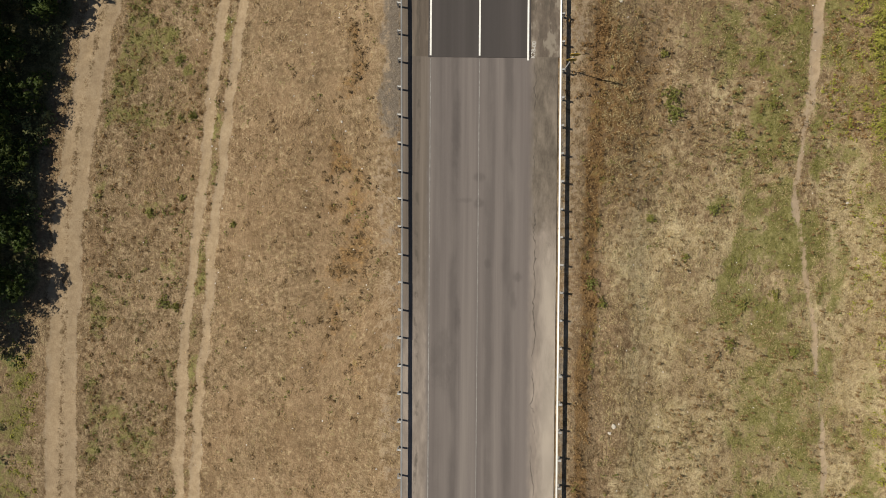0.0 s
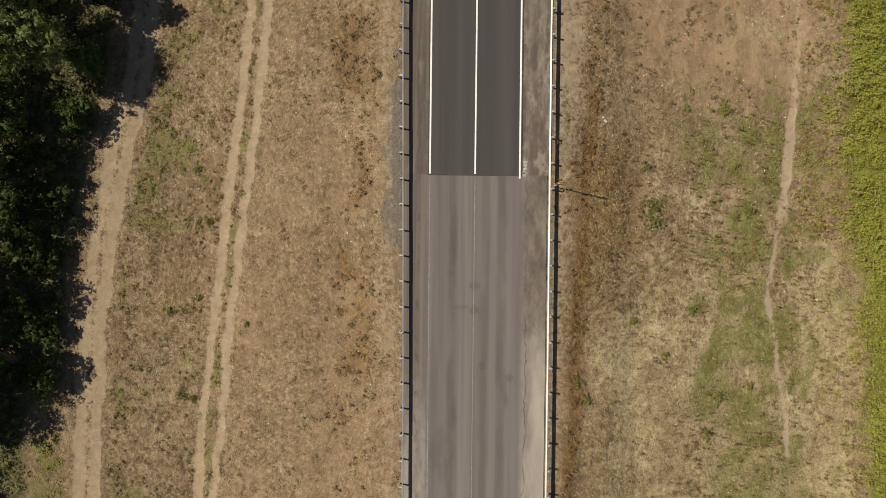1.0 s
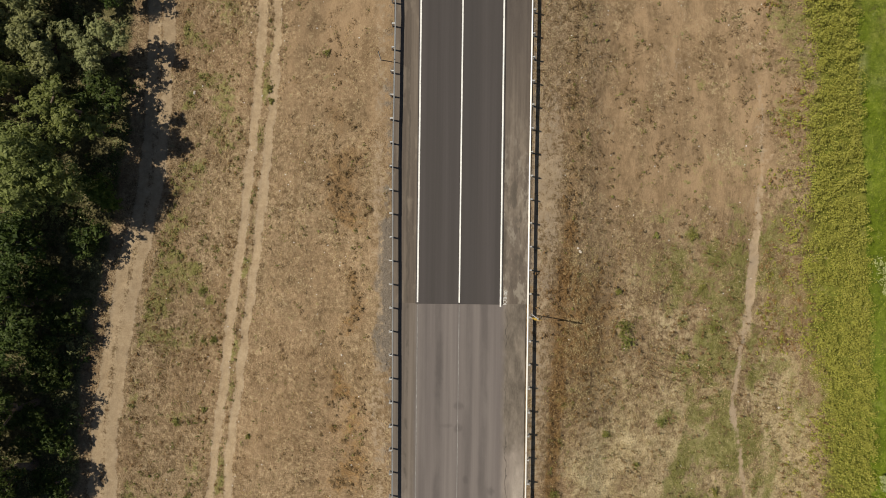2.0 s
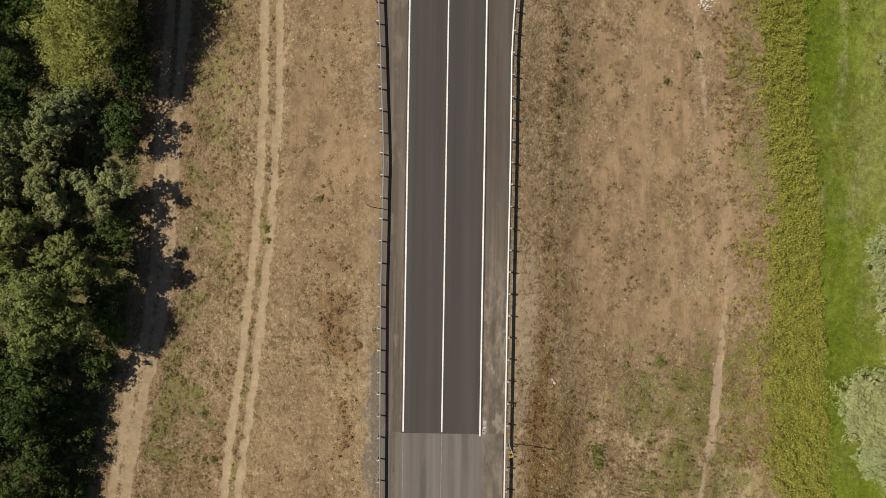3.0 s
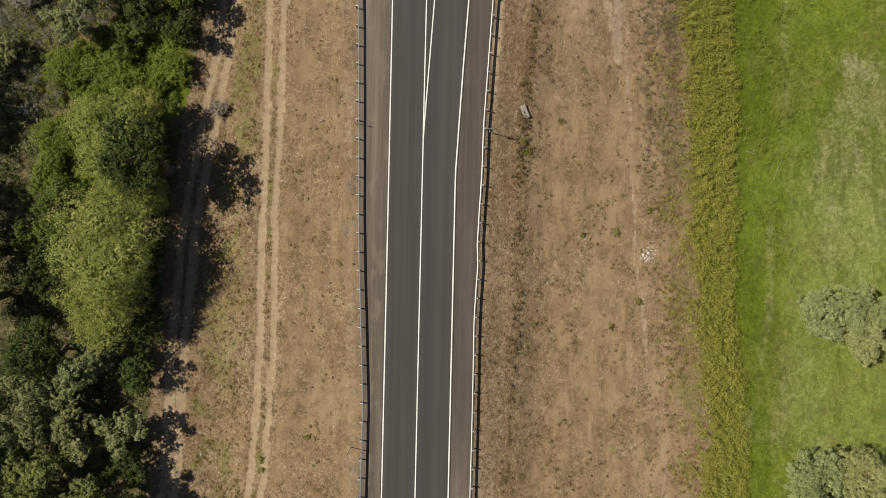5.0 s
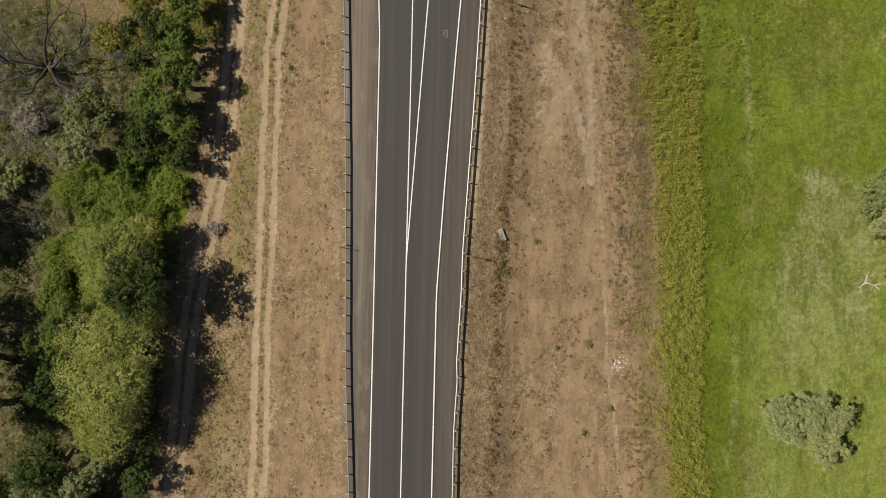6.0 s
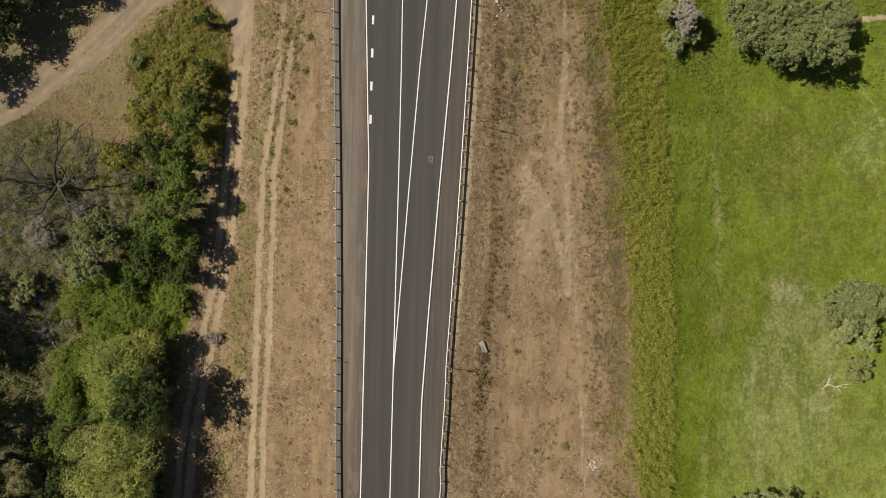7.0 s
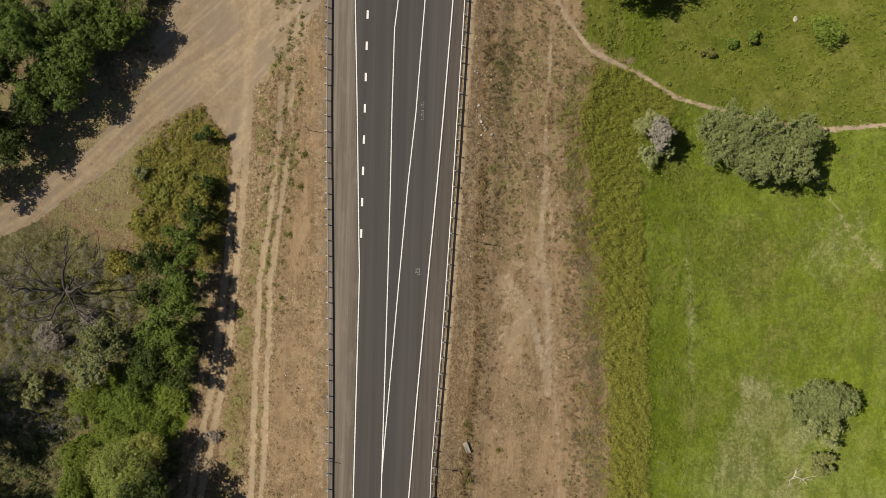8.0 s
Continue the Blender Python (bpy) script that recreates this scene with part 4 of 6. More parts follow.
stripe("edge_line", EDGE_L, 14.42, 190, 0.13, 0.052, PAINT, surface, "white painted edge line")
stripe("edge_line", EDGE_R, 14.1, 190, 0.13, 0.052, PAINT, surface, "white painted edge line")
stripe("centre_line", MID_L, 14.42, 190, 0.12, 0.052, PAINT, surface, "white painted centre line")
stripe("centre_line", MID_R, 68.2, 190, 0.12, 0.056, PAINT, surface, "white painted line that splits away")
for k in range(11):
    y = 98.4 + 4.03 * k
    stripe("lane_dash", lambda v: -0.84 + 0 * v, y, y + 1.08, 0.27, 0.0565, PAINT, surface)
stripe("edge_line", EDGE_L, -60, 14.2, 0.08, 0.006, WORN_PAINT, road, "faded white edge line")
stripe("centre_line", MID_L, -60, 14.2, 0.07, 0.006, WORN_PAINT, road, "faded white centre line")


def chalk_text(text, size, x, y, z, turn, parent, name, label):
    data = bpy.data.curves.new(name, "FONT")
    data.body = text
    data.size = size
    data.extrude = 0.002
    data.offset = 0.006
    tmp = new(name, data)
    me = bpy.data.meshes.new_from_object(tmp.evaluated_get(bpy.context.evaluated_depsgraph_get()))
    bpy.data.objects.remove(tmp)
    me.materials.clear()
    me.materials.append(CHALK)
    ob = part_of(name, me, parent, label)
    ob.matrix_basis = pose(x, y, z, 0, 0, turn)
    return ob


chalk_text("K78-00", 0.42, 6.72, 14.25, 0.006, 86, shoulder, "chalk_writing", "hand-painted white station number")


FAINT = plain_material("faint_chalk", (0.5, 0.48, 0.45), (0.3, 0.28, 0.26), 14)


def scribble(x, y, length, rows, parent, seed):
    """Rows of short pale bars: writing too faint to read."""
    rng = random.Random(seed)
    pieces = []
    at = 0.0
    while at < length:
        w = rng.uniform(0.1, 0.22)
        for r in range(rows):
            if rng.random() < 0.8:
                o = rng.uniform(-0.03, 0.03)
                pieces.append(box(x + r * 0.22 + o, x + r * 0.22 + 0.15 + o, y + at, y + at + w * rng.uniform(0.3, 0.6), 0.0455, 0.0495))
        at += w + 0.06
    part_of("chalk_writing", mesh_of("chalk_writing", *join(pieces), FAINT), parent, "faint white marks")


scribble(6.4, 113.8, 2.4, 2, surface, 5)
scribble(6.3, 93.8, 0.9, 3, surface, 6)


# ---- guard rails ----
def beam_mesh(name, way, side, y0, y1, mat):
    """A W-shaped steel beam that follows the rail's line; side is +1 where the road lies to the right."""
    prof = [(0.0, 0.49), (0.015, 0.502), (0.08, 0.54), (0.083, 0.58), (0.022, 0.625), (0.022, 0.665), (0.083, 0.71), (0.08, 0.75), (0.015, 0.788), (0.0, 0.8)]
    ring = [(d, z) for d, z in prof] + [(d - 0.014, z) for d, z in reversed(prof)]
    ys = np.linspace(y0, y1, 5)
    verts = [(float(way(y)) + side * d, y, z) for y in ys for d, z in ring]
    n, faces = len(ring), []
    for k in range(4):
        for c in range(n):
            q = (c + 1) % n
            faces.append((k * n + c, k * n + q, (k + 1) * n + q, (k + 1) * n + c))
    faces += [tuple(range(n)), tuple(range(4 * n + n - 1, 4 * n - 1, -1))]
    return mesh_of(name, verts, faces, mat)


def post_mesh(mat):
    """An H-section post, its foot in the ground."""
    prof = [(-0.055, -0.06), (0.055, -0.06), (0.055, -0.045), (0.008, -0.045), (0.008, 0.045), (0.055, 0.045), (0.055, 0.06), (-0.055, 0.06), (-0.055, 0.045), (-0.008, 0.045), (-0.008, -0.045), (-0.055, -0.045)]
    n = len(prof)
    verts = [(a, b, z) for z in (-1.0, 0.77) for a, b in prof]
    faces = [(c, (c + 1) % n, n + (c + 1) % n, n + c) for c in range(n)]
    caps = [(0, 1, 2, 11), (3, 4, 9, 10), (8, 5, 6, 7)]
    faces += [tuple(n + i for i in c) for c in caps]
    return mesh_of("post", verts, faces, mat)


def spacer_mesh(mat):
    """The bracket between post and beam, seen from above as a pale tab."""
    v, f = join([box(-0.11, 0.11, -0.05, 0.05, 0.75, 0.762), box(-0.11, 0.11, -0.05, -0.042, 0.55, 0.75), box(-0.11, 0.11, 0.042, 0.05, 0.55, 0.75)])
    return mesh_of("spacer", v, f, mat)


def guard_rail(way, side, mat, label, y_from, y_to, first):
    rail = tagged(new("guard_rail"), label, "guard rail", "guard rails along the road")
    rail.location = (float(way(0)), 0, 0.12)
    back_to = Matrix.Translation((-float(way(0)), 0, 0))
    post, spacer = post_mesh(STEEL), spacer_mesh(STEEL)
    rng = random.Random(int(side * 10 + 50))
    y = y_from
    while y < y_to:
        b = part_of("beam", beam_mesh("beam", way, side, y - 0.06, y + 4.06, mat), rail)
        b.matrix_basis = back_to @ Matrix.Translation((side * 0.006 * (int(y / 4) % 2), 0, 0.012 * (int(y / 4) % 2)))
        for q in (y + first, y + first + 2):
            lean = rng.uniform(-3, 3)
            p = part_of("post", post, rail)
            x = float(way(q))
            p.matrix_basis = back_to @ pose(x - side * 0.235, q, 0, lean * 0.4, lean, 0)
            s = part_of("spacer", spacer, rail)
            s.matrix_basis = back_to @ pose(x - side * 0.115, q, 0, 0, lean * 0.3, rng.uniform(-5, 5))
        y += 4
    return rail


guard_rail(RAIL_L, 1, STEEL, "grey galvanised steel guard rail on short posts", -38.1, 158, 0.06)
guard_rail(RAIL_R, -1, SUNLIT_STEEL, "steel guard rail in a lighter, sunlit tone, dented in one stretch", -38.1, 158, 1.38)


# ---- road signs and posts ----
def disc(radius, thick, sides=28):
    v = [(radius * math.cos(2 * math.pi * k / sides), d, radius * math.sin(2 * math.pi * k / sides)) for d in (0, thick) for k in range(sides)]
    f = [tuple(range(sides)), tuple(range(2 * sides - 1, sides - 1, -1))] + [(k, k + sides, (k + 1) % sides + sides, (k + 1) % sides) for k in range(sides)]
    return v, f


def post_with_plates(name, x, y, height, plates, label, lean=0.0):
    """A tube post; plates are (kind, width, middle height)."""
    z = float(lie(x, y))
    thing = tagged(new(name), label, "road sign" if plates else "post")
    thing.matrix_basis = pose(x, y, z, 0, lean, 0)
    part_of("post", mesh_of("post", *tube([(0, 0, -0.4), (0, 0, height)], [0.038, 0.038], 10), SIGN_GREY), thing)
    part_of("cap", mesh_of("cap", *tube([(0, 0, height), (0, 0, height + 0.03)], [0.05, 0.03], 10), SIGN_DARK), thing)
    for kind, width, at in plates:
        if kind == "round":
            plate = part_of("plate", mesh_of("plate", *disc(width / 2, 0.02), SIGN_YELLOW), thing, "round yellow plate")
            plate.location = (0, -0.075, at)
            part_of("marking", mesh_of("marking", *join([box(-width * 0.28, width * 0.28, -0.003, 0.001, k * 0.13 - 0.035, k * 0.13 + 0.035) for k in (-1, 1)]), SIGN_DARK), plate, "dark bars")
        else:
            plate = part_of("plate", mesh_of("plate", *box(-width / 2, width / 2, 0, 0.02, -0.33, 0.33), SIGN_YELLOW if kind == "yellow" else SIGN_GREY), thing)
            plate.location = (0, -0.075, at)
            part_of("marking", mesh_of("marking", *box(-width * 0.3, width * 0.3, -0.003, 0.001, -0.07, 0.07), SIGN_DARK), plate, "dark bar")
        part_of("clamp", mesh_of("clamp", *box(-0.06, 0.06, -0.06, 0.05, at - 0.03, at + 0.03), SIGN_GREY), thing)
    return thing


post_with_plates("road_sign", 8.9, 13.5, 4.8, [("round", 0.72, 4.35), ("round", 0.72, 2.95)], "two round yellow road signs on a steel post behind the rail")
post_with_plates("road_sign", 9.75, 69.0, 2.9, [("grey", 0.6, 2.5)], "small grey road sign on a post behind the rail")
post_with_plates("road_sign", 12.75, 98.6, 4.6, [("yellow", 1.25, 3.1)], "yellow rectangular road sign on a tall post in weeds")
post_with_plates("marker_post", -4.25, 35.1, 2.7, [], "thin dark marker post outside the guard rail")
post_with_plates("marker_post", -4.5, 69.6, 2.5, [], "thin dark marker post outside the guard rail")
post_with_plates("marker_post", -8.0, 112.1, 2.9, [], "thin dark marker post on the dry verge")


# ---- trees ----
def wander(rng, start, end, steps, sway):
    a, b = np.array(start, float), np.array(end, float)
    pts = []
    for k in range(steps + 1):
        t = k / steps
        p = a + (b - a) * t + rng.normal(0, sway, 3) * math.sin(math.pi * t)
        pts.append(p)
    return pts


def crown_quads(rng, height, radius, low, droop, dense, leaf, soft=False, gappy=False):
    """Leaves on the outside of many lobes, with gaps between them."""
    squeeze = rng.uniform(0.82, 1.2)
    mid = (height + low) / 2
    half = (height - low) / 2
    count = max(7, int(5 + radius * radius * (0.8 if soft else 1.25)))
    lobes = []
    for k in range(count):
        th = rng.uniform(0, 2 * math.pi)
        rr = math.sqrt(rng.uniform(0.0, 1.0)) * radius * 0.74
        top = half * math.sqrt(max(0.05, 1 - (rr / radius) ** 2))
        zz = mid + top * rng.uniform(-0.35, 0.72)
        size = radius * rng.uniform(0.25, 0.43) * (1.0 if radius > 2.5 else 1.25) * (1.3 if soft else 0.86 if gappy else 1.0)
        lobes.append((rr * math.cos(th), rr * math.sin(th), zz, size))
    lobes = np.array(lobes)
    lobes[:, 0] *= squeeze
    lobes[:, 1] /= squeeze
    total = int(560 * radius * radius * dense)
    share = lobes[:, 3] ** 2
    pick = rng.choice(count, total, p=share / share.sum())
    # leafy twig ends stand round each lobe, each a small clump of its own
    ends = 60 if soft else 22
    seeds = rng.normal(0, 1, (count, ends, 3))
    seeds[:, :, 2] = np.abs(seeds[:, :, 2]) * 0.95 - 0.3
    seeds /= np.linalg.norm(seeds, axis=2)[:, :, None]
    stand = lobes[:, None, 3] * rng.uniform(*((0.8, 1.08) if soft else (0.62, 1.2)), (count, ends))
    hearts = lobes[:, None, :3] + seeds * stand[:, :, None] * np.array([1, 1, 0.82])
    girths = np.clip(lobes[:, None, 3] * rng.uniform(0.16, 0.34, (count, ends)) * (0.8 if soft else 1.0), 0.14, 0.7)
    clump = rng.integers(0, ends, total)
    spread = rng.normal(0, 1, (total, 3))
    spread /= np.linalg.norm(spread, axis=1)[:, None]
    spread[:, 2] = np.where(spread[:, 2] < -0.3, -spread[:, 2], spread[:, 2])
    far = girths[pick, clump] * rng.uniform(0.55, 1.15, total)
    at = hearts[pick, clump] + spread * far[:, None] * np.array([1, 1, 0.8])
    at[:, 2] -= droop * rng.uniform(0, 1, total) ** 2 * lobes[pick, 3]
    way = spread * 0.8 + seeds[pick, clump] * 0.6
    keep = np.ones(total, bool)
    for k in range(count):
        d = np.linalg.norm((at - lobes[k, :3]) / np.array([1, 1, 0.8]), axis=1)
        keep &= (d > lobes[k, 3] * 0.5) | (pick == k)
    keep &= at[:, 2] > 0.15
    # larger, darker-lying leaves inside the lobes, which close the crown
    deep = int((45 if gappy else 95) * radius * radius * dense)
    which = rng.choice(count, deep, p=share / share.sum())
    inner = rng.normal(0, 1, (deep, 3))
    inner /= np.linalg.norm(inner, axis=1)[:, None]
    core = lobes[which, :3] + inner * (lobes[which, 3] * rng.uniform(0.1, 0.72, deep))[:, None] * np.array([1, 1, 0.8])
    core = core[core[:, 2] > 0.15]
    inside = leaves_at(rng, core, np.tile([0.0, 0, 1], (len(core), 1)), leaf * 2.0, leaf * 1.3, 0.6)
    outer = leaves_at(rng, at[keep], way[keep] + np.array([0, 0, 0.35]), leaf, leaf * 0.42, 0.26 if soft else 0.34)
    return np.concatenate([outer, inside]), lobes


def tree(x, y, height, radius, kind, label, name="tree", category="tree", group="", low=None, dense=1.0, leaf=None, seed=0, droop=0.3):
    rng = np.random.default_rng(1000 + seed)
    thing = tagged(new(name), label, category, group)
    thing.location = (x, y, float(lie(x, y)) - 0.1)
    low = height * 0.2 if low is None else low
    soft = kind in ("willow", "lime")
    if x < -42 and y < 60:
        dense *= 0.75
    dense = dense * {"willow": 1.45, "silver": 1.3, "sage": 1.2, "olive": 1.15, "grey": 1.15, "dark": 0.75}.get(kind, 1.0)
    quads, lobes = crown_quads(rng, height, radius, low, droop, dense, leaf or (0.22 if soft else 0.3 if radius > 3 else 0.25), soft, kind in ("green", "dark", "grey", "olive", "sage"))
    part_of("crown", quads_of("crown", quads, LEAVES[kind]), thing)
    girth = 0.035 * height
    fork = (rng.normal(0, 0.15) * radius * 0.3, rng.normal(0, 0.15) * radius * 0.3, height * 0.42)
    v, f = tube(wander(rng, (0, 0, -0.2), fork, 4, girth * 0.6), np.linspace(girth * 1.15, girth * 0.7, 5), 9)
    part_of("trunk", mesh_of("trunk", v, f, BARK, True), thing)
    for k in rng.permutation(len(lobes))[:6 if height > 4 else 4]:
        tip = lobes[k, :3] + np.array([0, 0, 0.1])
        start = np.array(fork) * rng.uniform(0.75, 1.0)
        v, f = tube(wander(rng, start, tip, 4, 0.12 * radius), np.linspace(girth * 0.6, girth * 0.12, 5), 6)
        part_of("limb", mesh_of("limb", v, f, BARK, True), thing)
    return thing


WOOD = "trees of the roadside wood"
SHRUBS = "shrubs of the thicket"
MEADOW = "silvery willows in the meadow"
n_seed = 0
for x, y, h, r, kind, label in [
    (-33.6, 25, 12.0, 5.0, "olive", "tall olive-green tree at the edge of the wood"),
    (-30.2, 29.5, 11.6, 3.2, "olive", "tall olive-green tree leaning over the dirt lane"),
    (-37.6, 38.7, 9.0, 4.4, "grey", "grey-green broad tree in the wood"),
    (-33.2, 36.3, 7.6, 3.1, "grey", "grey-green tree in the wood"),
    (-37.0, 44.5, 10.5, 3.6, "dark", "dark green tree in the shaded wood"),
    (-30.4, 50.4, 9.4, 4.9, "willow", "light green willow beside the dirt lane"),
    (-29.6, 56.8, 11.6, 5.3, "willow", "tall light green willow beside the dirt lane"),
    (-29.8, 66.2, 10.5, 4.6, "willow", "light green willow beside the dirt lane"),
    (-44.2, 113.4, 7.2, 3.3, "dark", "dark green tree beside the diagonal track"),
    (-25.6, 64.8, 14.4, 3.8, "dark", "dark green tree casting shade on the lane"),
    (-26.7, 47.2, 5.8, 2.5, "dark", "dark green small tree beside the dirt lane"),
    (-27.2, 42.3, 5.6, 2.5, "dark", "dark green small tree beside the dirt lane"),
    (-28.6, 36.4, 6.8, 2.8, "grey", "grey-green small tree beside the dirt lane"),
    (-28.9, 31.8, 5.6, 2.3, "dark", "dark green small tree beside the dirt lane"),
    (-26.4, 53.8, 5.6, 2.3, "dark", "dark green small tree beside the dirt lane"),
    (-46.6, 55.5, 10.5, 4.2, "dark", "dark green tree deep in the wood"),
    (-53.4, 71.0, 14.5, 4.6, "dark", "tall dark green tree deep in the wood"),
    (-53.6, 61.5, 14.0, 4.8, "dark", "dark green tree deep in the wood"),
    (-54.0, 76.0, 13.0, 4.4, "dark", "dark green tree deep in the wood"),
    (-45.5, 50, 11.5, 4.8, "dark", "dark green tree deep in the wood"),
    (-44.0, 40, 11.0, 4.6, "dark", "dark green tree deep in the wood"),
    (-43.0, 30, 12.0, 4.8, "olive", "olive-green tree deep in the wood"),
    (-23.9, 83.5, 8.6, 2.9, "green", "dense green tree beside the dirt lane"),
    (-23.6, 88.3, 9.0, 3.0, "green", "dense green tree beside the dirt lane"),
    (-23.6, 93.0, 8.6, 3.0, "green", "dense green tree beside the dirt lane"),
    (-23.2, 97.2, 8.8, 2.9, "green", "dense green tree beside the dirt lane"),
    (-26.6, 86.4, 8.4, 2.8, "green", "dense green tree beside the dirt lane"),
    (-27.8, 82.6, 7.0, 2.4, "dark", "dark green tree in the wood"),
    (-23.8, 79.6, 6.6, 2.2, "dark", "dark green tree beside the dirt lane"),
    (-27.6, 90.2, 6.5, 2.6, "dark", "dark green tree in the wood"),
    (-33.4, 84.2, 8.4, 3.4, "sage", "tall grey-green willow in the wood"),
    (-35.5, 80.5, 7.2, 3.0, "grey", "thin grey-green tree in the wood"),
    (-41.6, 116.6, 8.6, 4.4, "green", "tall green tree beside the trodden yard"),
    (-45.2, 122.5, 11.0, 5.0, "green", "tall green tree beside the trodden yard"),
    (-34.0, 125.4, 7.2, 4.5, "green", "tall green tree beside the trodden yard"),
    (-47.2, 109.8, 8.0, 4.0, "dark", "dark green tree beside the diagonal track"),
    (-52.2, 104.6, 8.0, 3.7, "dark", "dark green tree beside the diagonal track"),
    (-32.6, 132.6, 7.4, 3.8, "green", "green tree beside the trodden yard"),
    (-51.5, 114, 11.0, 5.0, "dark", "dark green tree behind the diagonal track"),
    (-29.6, 138.5, 8.0, 3.4, "green", "green tree beside the trodden yard"),
    (-44.5, -20, 9.0, 4.6, "dark", "tall dark green tree in the wood"),
    (-45.0, -12, 8.6, 4.4, "dark", "tall dark green tree in the wood"),
    (-38.4, -3.5, 8.0, 4.2, "dark", "tall dark green tree in the wood"),
    (-38.6, 4, 8.4, 4.4, "dark", "tall dark green tree in the wood"),
    (-37.8, 11.5, 8.4, 4.4, "dark", "tall dark green tree in the wood"),
    (-36.0, 18.5, 8.6, 4.2, "dark", "tall dark green tree in the wood"),
    (-37.2, 31.8, 10.0, 3.8, "olive", "olive-green tree in the wood"),
    (-44.5, -4, 13.0, 4.6, "dark", "tall dark green tree deep in the wood"),
    (-44.5, 5, 13.0, 4.6, "dark", "tall dark green tree deep in the wood"),
    (-43.5, 14, 13.0, 4.6, "dark", "tall dark green tree deep in the wood"),
    (-42.0, 22, 12.5, 4.4, "dark", "tall dark green tree deep in the wood"),
    (-42.0, -6.5, 7.0, 3.6, "dark", "dark green tree in the wood"),
    (-35.8, 13.8, 9.4, 1.8, "dark", "slender dark green tree at the edge of the wood"),
    (-35.8, 4.5, 9.0, 1.8, "dark", "slender dark green tree at the edge of the wood"),
    (-35.9, -0.9, 9.2, 1.7, "dark", "slender dark green tree at the edge of the wood"),
    (-32.6, 43.2, 8.8, 3.5, "grey", "grey-green tree in the wood"),
    (-35.6, 53.2, 9.6, 3.8, "dark", "dark green tree in the shaded wood"),
    (-36.4, 60.0, 7.0, 3.0, "green", "green tree in the wood"),
    (-41.0, 35.0, 10.0, 3.8, "grey", "grey-green tree in the wood"),
    (-28.2, 61.6, 7.2, 3.0, "willow", "light green willow beside the dirt lane"),
    (-27.8, 70.6, 7.6, 2.8, "willow", "light green willow beside the dirt lane"),
    (-27.6, 80.4, 6.4, 2.6, "dark", "dark green tree in the wood"),
    (-28.0, 95.0, 5.6, 2.7, "dark", "small green tree in the wood"),
    (-38.6, 123.0, 10.0, 4.8, "green", "tall green tree beside the trodden yard"),
    (-49.5, 126.5, 11.0, 4.6, "green", "tall green tree beside the trodden yard"),
    (-49.0, 118.5, 10.5, 4.4, "dark", "dark green tree behind the diagonal track"),
]:
    n_seed += 1
    tree(x, y, h, r, kind, label, group=WOOD, seed=n_seed)

